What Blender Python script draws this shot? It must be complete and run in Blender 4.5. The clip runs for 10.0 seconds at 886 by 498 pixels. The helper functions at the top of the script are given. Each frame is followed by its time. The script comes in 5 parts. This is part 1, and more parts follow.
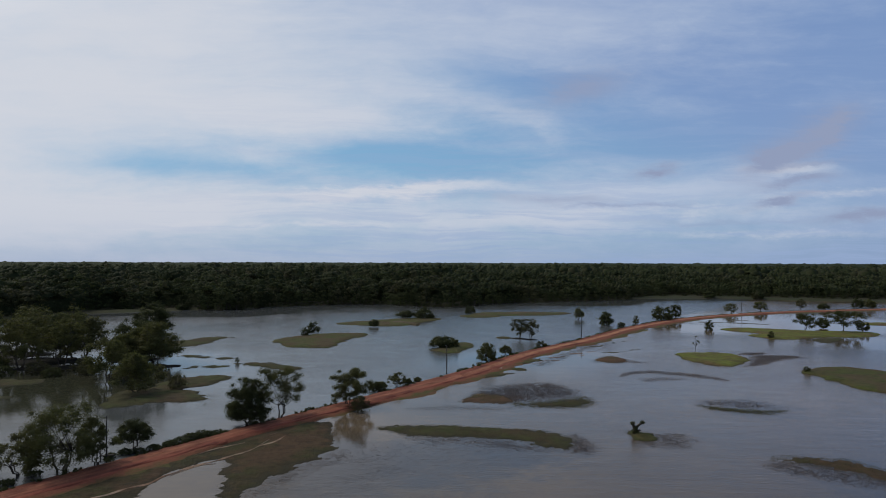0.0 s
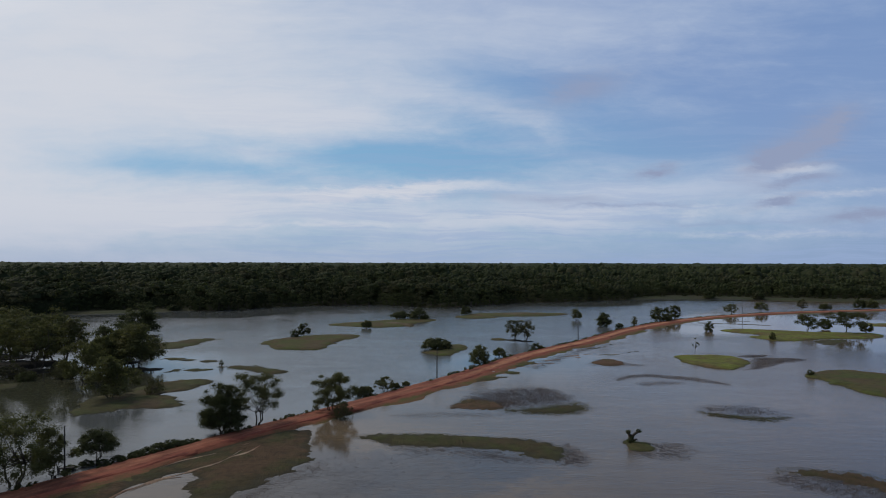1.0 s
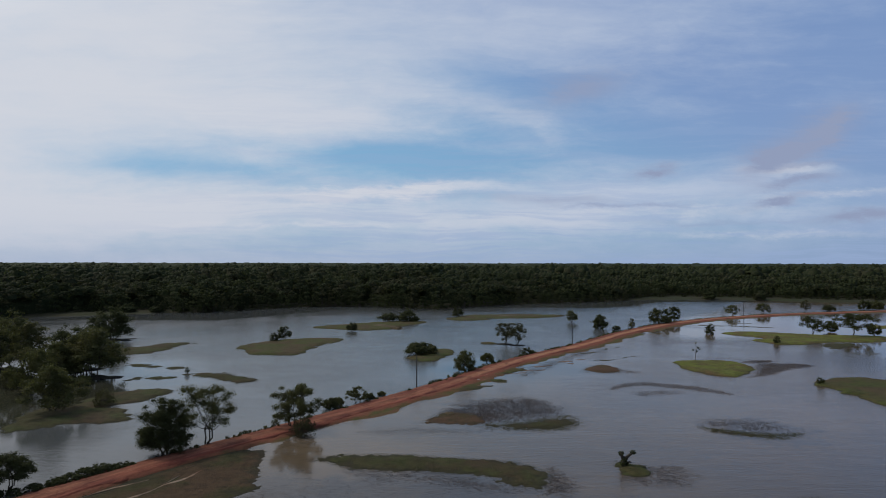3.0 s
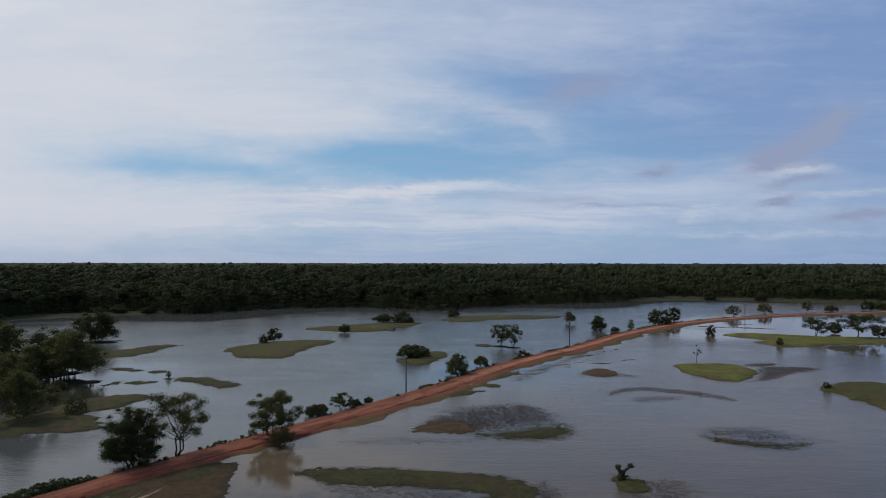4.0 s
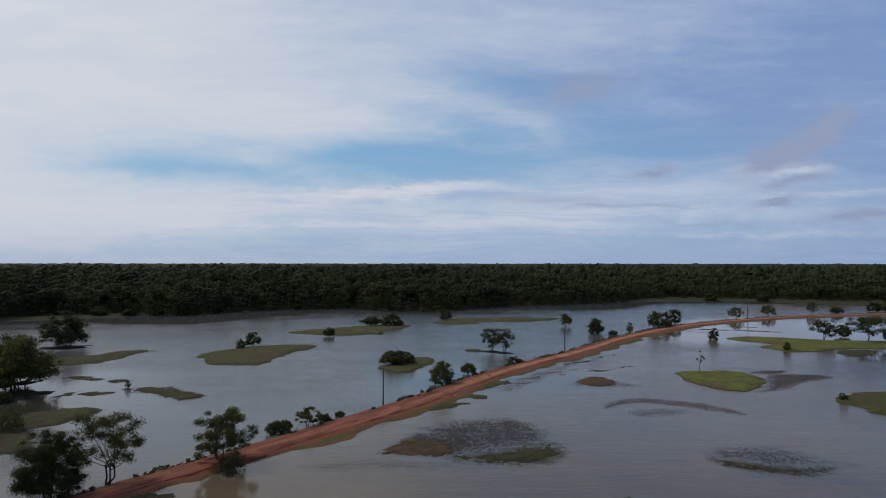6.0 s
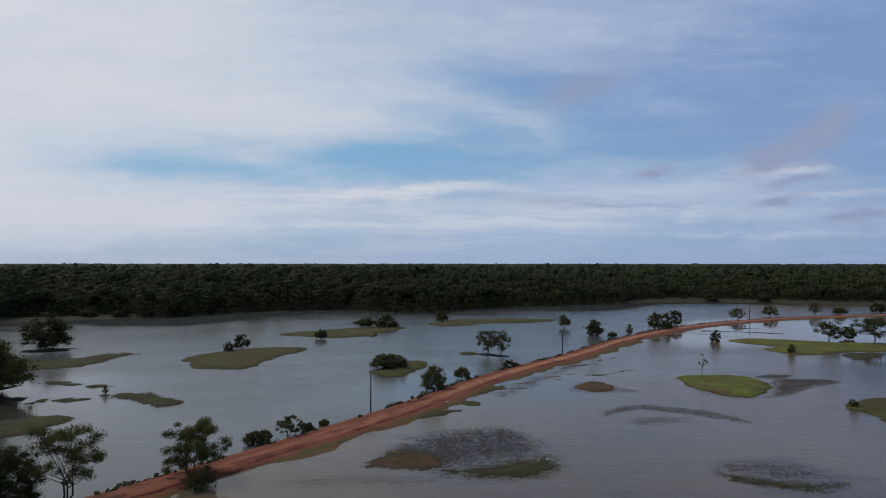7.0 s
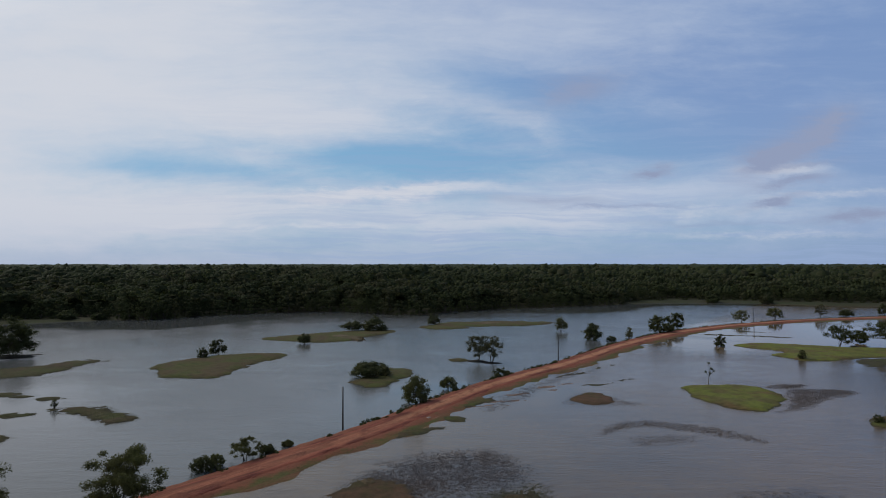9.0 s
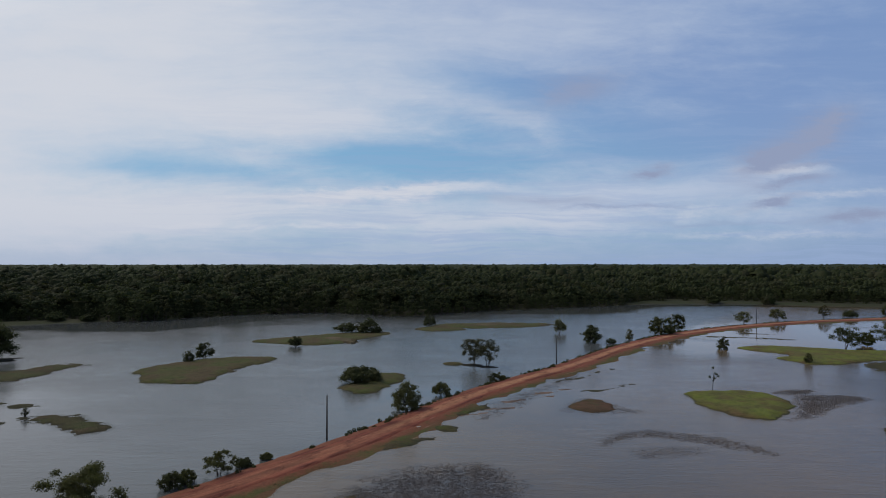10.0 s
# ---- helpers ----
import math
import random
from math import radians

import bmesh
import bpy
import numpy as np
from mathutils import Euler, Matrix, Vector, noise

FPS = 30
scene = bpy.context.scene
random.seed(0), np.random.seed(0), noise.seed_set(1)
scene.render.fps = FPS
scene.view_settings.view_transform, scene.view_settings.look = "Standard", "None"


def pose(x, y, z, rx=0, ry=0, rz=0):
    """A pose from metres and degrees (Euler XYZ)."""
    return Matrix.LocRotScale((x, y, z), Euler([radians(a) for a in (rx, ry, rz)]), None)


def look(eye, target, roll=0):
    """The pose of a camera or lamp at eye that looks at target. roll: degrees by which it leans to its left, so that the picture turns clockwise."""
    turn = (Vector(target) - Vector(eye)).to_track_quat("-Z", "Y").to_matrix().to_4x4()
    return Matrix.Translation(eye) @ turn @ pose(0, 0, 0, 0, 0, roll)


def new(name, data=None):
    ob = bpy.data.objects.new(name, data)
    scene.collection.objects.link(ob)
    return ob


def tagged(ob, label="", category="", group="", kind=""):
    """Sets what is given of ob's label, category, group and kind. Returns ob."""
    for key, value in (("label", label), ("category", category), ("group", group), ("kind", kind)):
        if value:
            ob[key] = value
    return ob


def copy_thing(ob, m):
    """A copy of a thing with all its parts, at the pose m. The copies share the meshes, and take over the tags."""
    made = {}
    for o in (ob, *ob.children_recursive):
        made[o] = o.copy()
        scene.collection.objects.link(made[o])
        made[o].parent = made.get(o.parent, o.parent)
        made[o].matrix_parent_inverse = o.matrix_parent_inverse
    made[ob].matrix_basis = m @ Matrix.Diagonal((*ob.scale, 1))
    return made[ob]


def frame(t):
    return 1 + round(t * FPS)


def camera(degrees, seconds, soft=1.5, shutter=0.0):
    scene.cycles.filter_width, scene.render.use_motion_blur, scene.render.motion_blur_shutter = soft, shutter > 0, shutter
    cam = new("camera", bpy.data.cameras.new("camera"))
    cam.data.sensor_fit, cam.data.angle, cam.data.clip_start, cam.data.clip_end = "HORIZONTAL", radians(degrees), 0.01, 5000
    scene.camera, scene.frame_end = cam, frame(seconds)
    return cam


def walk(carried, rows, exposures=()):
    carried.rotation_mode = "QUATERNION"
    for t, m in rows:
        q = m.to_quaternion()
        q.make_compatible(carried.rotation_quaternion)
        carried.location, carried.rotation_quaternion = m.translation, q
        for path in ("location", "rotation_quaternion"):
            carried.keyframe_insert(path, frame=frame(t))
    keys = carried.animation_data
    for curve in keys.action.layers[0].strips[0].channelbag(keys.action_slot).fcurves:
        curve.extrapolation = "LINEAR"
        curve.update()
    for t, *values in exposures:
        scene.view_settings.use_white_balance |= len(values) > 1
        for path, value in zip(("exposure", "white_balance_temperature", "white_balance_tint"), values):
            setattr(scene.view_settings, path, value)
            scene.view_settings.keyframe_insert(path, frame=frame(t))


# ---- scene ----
cam = camera(72.0, 10.0, soft=1.0)
PATH = [
    (0.0, pose(0.00, 0.00, 28.00, 91.223, -0.147, -0.000)),
    (1.0, pose(2.35, 5.52, 27.88, 91.236, -0.130, -0.018)),
    (2.0, pose(4.57, 11.07, 27.78, 91.249, -0.112, -0.041)),
    (3.0, pose(6.66, 16.64, 27.71, 91.263, -0.094, -0.068)),
    (4.0, pose(8.64, 22.25, 27.66, 91.277, -0.077, -0.100)),
    (5.0, pose(10.52, 27.89, 27.63, 91.292, -0.059, -0.136)),
    (6.0, pose(12.30, 33.56, 27.62, 91.307, -0.042, -0.177)),
    (7.0, pose(13.99, 39.27, 27.63, 91.323, -0.024, -0.222)),
    (8.0, pose(15.61, 45.00, 27.66, 91.339, -0.006, -0.273)),
    (9.0, pose(17.16, 50.76, 27.72, 91.356, 0.011, -0.327)),
    (10.0, pose(18.65, 56.56, 27.80, 91.373, 0.029, -0.387)),
]
walk(cam, PATH)

# ---- world, sun ----
SUN_AZ, SUN_EL = radians(-62), radians(48)
world = bpy.data.worlds.new("sky")
scene.world = world
world.use_nodes = True
WT = world.node_tree
WT.nodes.clear()


def node(tree, kind, inputs=None, operation=""):
    n = tree.nodes.new(kind)
    if operation:
        n.operation = operation
    for k, v in (inputs or {}).items():
        if isinstance(v, bpy.types.NodeSocket):
            tree.links.new(v, n.inputs[k])
        else:
            n.inputs[k].default_value = v
    return n


def mathn(tree, op, a, b=0.0, c=0.0, clamp=False):
    n = node(tree, "ShaderNodeMath", {0: a, 1: b, 2: c}, op)
    n.use_clamp = clamp
    return n.outputs[0]


def mixc(tree, fac, a, b, blend="MIX"):
    n = tree.nodes.new("ShaderNodeMix")
    n.data_type, n.blend_type = "RGBA", blend
    if isinstance(fac, bpy.types.NodeSocket):
        tree.links.new(fac, n.inputs[0])
    else:
        n.inputs[0].default_value = fac
    for k, v in ((6, a), (7, b)):
        if isinstance(v, bpy.types.NodeSocket):
            tree.links.new(v, n.inputs[k])
        else:
            n.inputs[k].default_value = (*v, 1)
    return n.outputs[2]


def smooth(tree, x, lo, hi):
    n = node(tree, "ShaderNodeMapRange", {0: x, 1: lo, 2: hi, 3: 0.0, 4: 1.0})
    n.interpolation_type = "SMOOTHSTEP"
    return n.outputs[0]


def build_sky():
    t = WT
    gen = node(t, "ShaderNodeTexCoord").outputs["Generated"]
    xyz = node(t, "ShaderNodeSeparateXYZ", {0: gen})
    depth = mathn(t, "ADD", mathn(t, "ABSOLUTE", xyz.outputs[1]), 0.12)
    depth = mathn(t, "MULTIPLY", depth, 0.893)
    u = mathn(t, "DIVIDE", xyz.outputs[0], depth)
    v = mathn(t, "DIVIDE", mathn(t, "MAXIMUM", xyz.outputs[2], 0.0), depth)
    uv = node(t, "ShaderNodeCombineXYZ", {0: u, 1: v, 2: 0.0}).outputs[0]
    # wind-drawn warp of the cloud field
    wn = node(t, "ShaderNodeTexNoise", {"Vector": node(t, "ShaderNodeMapping", {0: uv, 3: (2.6, 7.0, 1)}).outputs[0], "Scale": 1.0, "Detail": 4.0, "Roughness": 0.55})
    off = node(t, "ShaderNodeVectorMath", {0: wn.outputs["Color"], 1: (0.5, 0.5, 0.5)}, operation="SUBTRACT").outputs[0]
    off = node(t, "ShaderNodeVectorMath", {0: off, 1: (0.16, 0.055, 0.0)}, operation="MULTIPLY").outputs[0]
    p = node(t, "ShaderNodeVectorMath", {0: uv, 1: off}, operation="ADD").outputs[0]

    soft = node(t, "ShaderNodeTexNoise", {"Vector": node(t, "ShaderNodeMapping", {0: uv, 3: (11.0, 30.0, 1)}).outputs[0], "Scale": 1.0, "Detail": 8.0, "Roughness": 0.68})
    soft = node(t, "ShaderNodeVectorMath", {0: soft.outputs["Color"], 1: (0.5, 0.5, 0.5)}, "SUBTRACT").outputs[0]
    soft = node(t, "ShaderNodeVectorMath", {0: soft, 1: (0.06, 0.045, 0.0)}, "MULTIPLY").outputs[0]
    uv_soft = node(t, "ShaderNodeVectorMath", {0: uv, 1: soft}, "ADD").outputs[0]

    def blob(u0, v0, su, sv, rot=0.0, src=None):
        m = node(t, "ShaderNodeMapping", {0: src or p})
        m.vector_type = "TEXTURE"
        m.inputs[1].default_value, m.inputs[2].default_value, m.inputs[3].default_value = (u0, v0, 0), (0, 0, radians(rot)), (su, sv, 1)
        m = m.outputs[0]
        m = node(t, "ShaderNodeVectorMath", {0: m, 1: (1, 1, 0)}, operation="MULTIPLY").outputs[0]
        d = node(t, "ShaderNodeVectorMath", {0: m, 1: m}, operation="DOT_PRODUCT").outputs["Value"]
        return mathn(t, "EXPONENT", mathn(t, "MULTIPLY", d, -1.0))

    def total(parts):
        s = None
        for w, b in parts:
            b = mathn(t, "MULTIPLY", b, w)
            s = b if s is None else mathn(t, "ADD", s, b)
        return s

    def fbm(sx, sy, detail, rough, z=0.0, rot=0.0):
        m = node(t, "ShaderNodeMapping", {0: p, 1: (0, 0, z), 2: (0, 0, radians(rot)), 3: (sx, sy, 1)}).outputs[0]
        return node(t, "ShaderNodeTexNoise", {"Vector": m, "Scale": 1.0, "Detail": detail, "Roughness": rough}).outputs[0]

    broad = fbm(2.2, 6.5, 7.0, 0.55, 3.1, -12)
    wisp = fbm(6.5, 19.0, 9.0, 0.68, 11.3, 9)
    fine = fbm(4.0, 24.0, 8.0, 0.60, 7.7, -3)
    veil = total([
        (0.80, blob(-0.95, 0.28, 0.70, 0.55, 0)),
        (0.28, blob(-0.30, 0.34, 0.36, 0.13, -10)),
        (0.26, blob(0.02, 0.44, 0.42, 0.13, -8)),
        (0.32, blob(-0.28, 0.240, 0.30, 0.030, -6)),
        (0.50, blob(0.30, 0.082, 0.55, 0.038, 0)),
        (0.75, blob(-0.09, 0.117, 0.18, 0.009, 3, uv_soft)),
        (0.26, blob(0.10, 0.246, 0.12, 0.016, -14, uv_soft)),
        (0.16, blob(0.175, 0.218, 0.05, 0.016, -38, uv_soft)),
        (0.70, blob(0.55, 0.150, 0.08, 0.013, 4, uv_soft)),
        (0.35, blob(0.42, 0.118, 0.26, 0.016, 3)),
        (0.30, blob(-0.60, 0.085, 0.50, 0.030, 0)),
        (-0.62, blob(-0.06, 0.163, 0.13, 0.024, -3)),
        (-0.30, blob(-0.02, 0.200, 0.20, 0.030, 0)),
        (-0.62, blob(-0.40, 0.152, 0.20, 0.024, -4)),
        (-0.30, blob(0.34, 0.190, 0.26, 0.035, 3)),
        (-0.30, blob(0.12, 0.305, 0.12, 0.030, -8)),
        (-0.40, blob(1.05, 0.40, 0.42, 0.24, 0)),
    ])
    tex = mathn(t, "ADD", mathn(t, "MULTIPLY", mathn(t, "SUBTRACT", broad, 0.5), 1.35), mathn(t, "MULTIPLY", mathn(t, "SUBTRACT", fine, 0.5), 0.85))
    tex = mathn(t, "ADD", tex, mathn(t, "MULTIPLY", mathn(t, "SUBTRACT", wisp, 0.5), 0.95))
    # the high veil is smooth, the low cloud is drawn out in shreds
    tex = mathn(t, "MULTIPLY", tex, mathn(t, "SUBTRACT", 1.0, mathn(t, "MULTIPLY", smooth(t, mathn(t, "SUBTRACT", v, mathn(t, "MULTIPLY", u, 0.25)), 0.16, 0.40), 0.5)))
    dens = mathn(t, "ADD", mathn(t, "ADD", veil, tex), 0.19)
    dens = smooth(t, dens, -0.1, 1.05)
    # blue of the open sky
    sky = node(t, "ShaderNodeTexSky")
    sky.sky_type, sky.sun_disc = "NISHITA", False
    sky.sun_elevation, sky.sun_rotation = SUN_EL, SUN_AZ
    sky.air_density, sky.dust_density, sky.ozone_density = 1.0, 1.2, 2.0
    sky = sky.outputs[0]
    clear = mixc(t, 0.75, mixc(t, 1.0, sky, (0.9, 0.9, 0.9), "MULTIPLY"), mixc(t, smooth(t, mathn(t, "ADD", u, mathn(t, "MULTIPLY", v, 2.2)), 0.15, 1.15), SKY_BLUE, SKY_DEEP))
    lit = mixc(t, smooth(t, u, -0.6, 0.75), CLOUD_WARM, CLOUD_COOL)
    col = mixc(t, dens, clear, lit)
    haze = mathn(t, "EXPONENT", mathn(t, "MULTIPLY", v, -22.0))
    col = mixc(t, mathn(t, "MULTIPLY", haze, 0.72), col, mixc(t, smooth(t, u, -0.3, 0.8), HAZE, (2.9, 3.7, 5.7)))
    bright = total([(0.75, blob(-0.10, 0.116, 0.15, 0.007, 4, uv_soft)), (0.6, blob(-0.21, 0.110, 0.05, 0.007, 8, uv_soft)), (0.7, blob(0.545, 0.152, 0.06, 0.008, 2, uv_soft)), (0.15, blob(0.17, 0.205, 0.03, 0.012, -40, uv_soft)), (0.3, blob(0.12, 0.07, 0.22, 0.012, 0)), (0.5, blob(0.62, 0.110, 0.12, 0.006, 2, uv_soft)), (0.5, blob(0.40, 0.085, 0.18, 0.008, 1, uv_soft)), (0.45, blob(0.55, 0.048, 0.18, 0.006, 1, uv_soft)), (0.4, blob(-0.25, 0.062, 0.2, 0.005, 0, uv_soft))])
    col = mixc(t, mathn(t, "MULTIPLY", bright, mathn(t, "ADD", mathn(t, "MULTIPLY", smooth(t, wisp, 0.38, 0.60), 0.7), 0.45), clamp=True), col, (6.4, 6.6, 7.2))
    streak = smooth(t, fbm(4.0, 80.0, 8.0, 0.66, 5.5, 1), 0.46, 0.60)
    low = mathn(t, "MULTIPLY", mathn(t, "EXPONENT", mathn(t, "MULTIPLY", v, -6.0)), smooth(t, u, -0.75, 0.15))
    col = mixc(t, mathn(t, "MULTIPLY", mathn(t, "MULTIPLY", streak, low), 0.62), col, (3.0, 4.0, 6.1))
    # grey undersides of the low clouds
    grey = total([
        (1.5, blob(0.565, 0.190, 0.085, 0.024, 28, uv_soft)),
        (1.2, blob(0.625, 0.218, 0.040, 0.024, 30, uv_soft)),
        (1.0, blob(0.57, 0.131, 0.06, 0.009, 10, uv_soft)),
        (1.0, blob(0.54, 0.100, 0.045, 0.007, 12, uv_soft)),
        (1.1, blob(0.67, 0.077, 0.06, 0.011, 4, uv_soft)),
        (1.3, blob(0.350, 0.148, 0.028, 0.010, 14, uv_soft)),
        (0.45, blob(0.17, 0.104, 0.12, 0.006, -2)),
        (0.5, blob(0.30, 0.094, 0.10, 0.004, 1, uv_soft)),
        (0.5, blob(0.45, 0.068, 0.12, 0.004, 1, uv_soft)),
        (0.5, blob(0.60, 0.160, 0.05, 0.006, 8, uv_soft)),
        (0.45, blob(0.23, 0.285, 0.07, 0.022, 16, uv_soft)),
        (0.25, blob(0.20, 0.29, 0.10, 0.03, 12)),
    ])
    grey = mathn(t, "MULTIPLY", grey, mathn(t, "ADD", mathn(t, "MULTIPLY", smooth(t, wisp, 0.40, 0.58), 0.7), 0.5), clamp=True)
    col = mixc(t, grey, col, CLOUD_GREY)
    # sky above the view darkened towards the zenith, to dim the water below
    col = mixc(t, smooth(t, v, 0.42, 1.0), col, mixc(t, 1.0, col, (0.80, 0.77, 0.74), "MULTIPLY"))
    # bright veil added round the unseen sun, high on the left, to brighten the lake
    to_sun = (math.cos(SUN_EL) * math.sin(SUN_AZ), math.cos(SUN_EL) * math.cos(SUN_AZ), math.sin(SUN_EL))
    near = node(t, "ShaderNodeVectorMath", {0: gen, 1: to_sun}, "DOT_PRODUCT").outputs["Value"]
    glow = mathn(t, "POWER", smooth(t, near, 0.76, 1.0), 1.5)
    col = mixc(t, glow, col, (15.0, 14.7, 14.2))
    bg = node(t, "ShaderNodeBackground", {"Color": col, "Strength": 0.1})
    out = node(t, "ShaderNodeOutputWorld")
    t.links.new(bg.outputs[0], out.inputs[0])


# radiances of the sky, before the strength of 0.1
SKY_BLUE, SKY_DEEP, HAZE = (1.8, 4.05, 6.4), (2.1, 3.25, 5.9), (3.9, 4.5, 6.0)
CLOUD_WARM, CLOUD_COOL, CLOUD_GREY = (6.2, 6.5, 7.2), (4.3, 5.2, 6.8), (2.80, 3.35, 4.90)
build_sky()

sun = new("sun", bpy.data.lights.new("sun", "SUN"))
sun.data.energy, sun.data.angle, sun.data.color = 1.4, radians(10), (1.0, 0.95, 0.87)
sun.matrix_world = look((0, 0, 300), (0 - 300 * math.cos(SUN_EL) * math.sin(SUN_AZ), -300 * math.cos(SUN_EL) * math.cos(SUN_AZ), 300 - 300 * math.sin(SUN_EL)))

# ---- materials ----


def material(name, rough=0.8, spec=0.3):
    m = bpy.data.materials.new(name)
    m.use_nodes = True
    t = m.node_tree
    b = t.nodes["Principled BSDF"]
    b.inputs["Roughness"].default_value = rough
    b.inputs["Specular IOR Level"].default_value = spec
    return m, t, b


def place(t):
    return node(t, "ShaderNodeNewGeometry").outputs["Position"]


def noise_at(t, vec, scale, detail=4.0, rough=0.55, stretch=(1, 1, 1), rot=0.0):
    m = node(t, "ShaderNodeMapping", {0: vec, 2: (0, 0, radians(rot)), 3: stretch}).outputs[0]
    return node(t, "ShaderNodeTexNoise", {"Vector": m, "Scale": scale, "Detail": detail, "Roughness": rough}).outputs[0]


def bump(t, b, height, strength, distance):
    n = node(t, "ShaderNodeBump", {"Height": height, "Strength": strength, "Distance": distance})
    t.links.new(n.outputs[0], b.inputs["Normal"])


def leaf_material(name, dark, light, warm):
    m, t, b = material(name, 0.75, 0.10)
    r = node(t, "ShaderNodeNewGeometry").outputs["Random Per Island"]
    o = node(t, "ShaderNodeObjectInfo").outputs["Random"]
    c = mixc(t, r, dark, light)
    big = noise_at(t, place(t), 0.13, 2)
    c = mixc(t, mathn(t, "MULTIPLY", mathn(t, "ADD", smooth(t, big, 0.45, 0.75), mathn(t, "MULTIPLY", o, 0.5)), 0.6), c, warm)
    thin_leaf(t, b, c, 0.38)
    return m


def thin_leaf(t, b, colour, share):
    """Leaves that pass some of the light that falls on their far side."""
    t.links.new(colour, b.inputs["Base Color"])
    back = node(t, "ShaderNodeBsdfTranslucent", {"Color": mixc(t, 1.0, colour, (1.25, 1.28, 0.85), "MULTIPLY")})
    both = node(t, "ShaderNodeMixShader", {0: share, 1: b.outputs[0], 2: back.outputs[0]})
    t.links.new(both.outputs[0], t.nodes["Material Output"].inputs[0])


def forest_material():
    """Leaves whose green changes from crown to crown."""
    m, t, b = material("leaf_forest", 0.75, 0.08)
    p = place(t)
    flat = node(t, "ShaderNodeVectorMath", {0: p, 1: (1, 1, 0.15)}, "MULTIPLY").outputs[0]
    cell = node(t, "ShaderNodeTexVoronoi", {"Vector": flat, "Scale": 0.11})
    tone = node(t, "ShaderNodeSeparateColor", {0: cell.outputs["Color"]})
    r = node(t, "ShaderNodeNewGeometry").outputs["Random Per Island"]
    c = mixc(t, tone.outputs[0], (0.028, 0.036, 0.016), (0.056, 0.066, 0.027))
    c = mixc(t, mathn(t, "MULTIPLY", smooth(t, tone.outputs[1], 0.6, 1.0), 0.7), c, (0.074, 0.068, 0.038))
    c = mixc(t, mathn(t, "MULTIPLY", r, 0.35), c, (0.031, 0.039, 0.017))
    thin_leaf(t, b, c, 0.40)
    return m


LEAF = leaf_material("leaf", (0.056, 0.060, 0.022), (0.086, 0.090, 0.032), (0.090, 0.082, 0.036))
LEAF_DENSE = leaf_material("leaf_dense", (0.036, 0.042, 0.017), (0.055, 0.062, 0.024), (0.058, 0.058, 0.025))
LEAF_FOREST = forest_material()
LEAF_DRY = leaf_material("leaf_dry", (0.042, 0.043, 0.021), (0.076, 0.074, 0.034), (0.072, 0.062, 0.033))


def bark_material(name, dark, light):
    m, t, b = material(name, 0.9, 0.2)
    n = noise_at(t, place(t), 6.0, 5, 0.6, (1, 1, 0.25))
    t.links.new(mixc(t, n, dark, light), b.inputs["Base Color"])
    bump(t, b, n, 0.6, 0.05)
    return m


BARK = bark_material("bark", (0.025, 0.020, 0.015), (0.085, 0.070, 0.055))
BARK_PALE = bark_material("bark_pale", (0.14, 0.12, 0.10), (0.34, 0.31, 0.27))
TIMBER = bark_material("timber", (0.020, 0.018, 0.016), (0.06, 0.052, 0.045))


def grass_material(name, green, olive, brown, brown_lo, brown_hi, rim=0.0):
    m, t, b = material(name, 0.95, 0.15)
    p = place(t)
    a = noise_at(t, p, 0.16, 5, 0.6)
    f = noise_at(t, p, 2.2, 5, 0.7)
    c = mixc(t, smooth(t, a, 0.42, 0.58), green, olive)
    c = mixc(t, smooth(t, noise_at(t, p, 0.11, 6, 0.65, (1, 1, 1), 40), brown_lo, brown_hi), c, brown)
    g = noise_at(t, p, 0.7, 6, 0.75)
    c = mixc(t, mathn(t, "MULTIPLY", smooth(t, g, 0.42, 0.68), 0.65), c, mixc(t, 1.0, c, (0.42, 0.46, 0.45), "MULTIPLY"))
    c = mixc(t, mathn(t, "MULTIPLY", smooth(t, f, 0.45, 0.75), 0.5), c, mixc(t, 1.0, c, (1.5, 1.4, 1.2), "MULTIPLY"))
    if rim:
        # darker brown towards the waterline, broken up by noise
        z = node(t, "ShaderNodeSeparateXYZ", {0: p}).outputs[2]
        low_rim = smooth(t, mathn(t, "ADD", z, mathn(t, "MULTIPLY", mathn(t, "SUBTRACT", noise_at(t, p, 0.6, 5, 0.7), 0.5), 0.5)), 0.17, 0.03)
        c = mixc(t, mathn(t, "MULTIPLY", low_rim, rim), c, (0.036, 0.032, 0.019))
    t.links.new(c, b.inputs["Base Color"])
    bump(t, b, mathn(t, "ADD", f, g), 1.0, 0.35)
    return m


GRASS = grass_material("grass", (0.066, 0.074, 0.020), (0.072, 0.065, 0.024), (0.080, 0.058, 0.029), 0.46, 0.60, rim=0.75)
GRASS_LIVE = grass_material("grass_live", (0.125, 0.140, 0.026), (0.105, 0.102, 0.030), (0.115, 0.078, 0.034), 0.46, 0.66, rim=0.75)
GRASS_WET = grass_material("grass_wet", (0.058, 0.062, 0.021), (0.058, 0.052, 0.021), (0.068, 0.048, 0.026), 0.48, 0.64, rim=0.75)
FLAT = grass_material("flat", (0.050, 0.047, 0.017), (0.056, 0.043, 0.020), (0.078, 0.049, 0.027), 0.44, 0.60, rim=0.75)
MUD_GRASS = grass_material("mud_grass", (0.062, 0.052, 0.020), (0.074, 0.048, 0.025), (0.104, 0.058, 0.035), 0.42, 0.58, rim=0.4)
SHOAL = grass_material("shoal", (0.16, 0.105, 0.075), (0.20, 0.14, 0.11), (0.10, 0.062, 0.045), 0.45, 0.6)
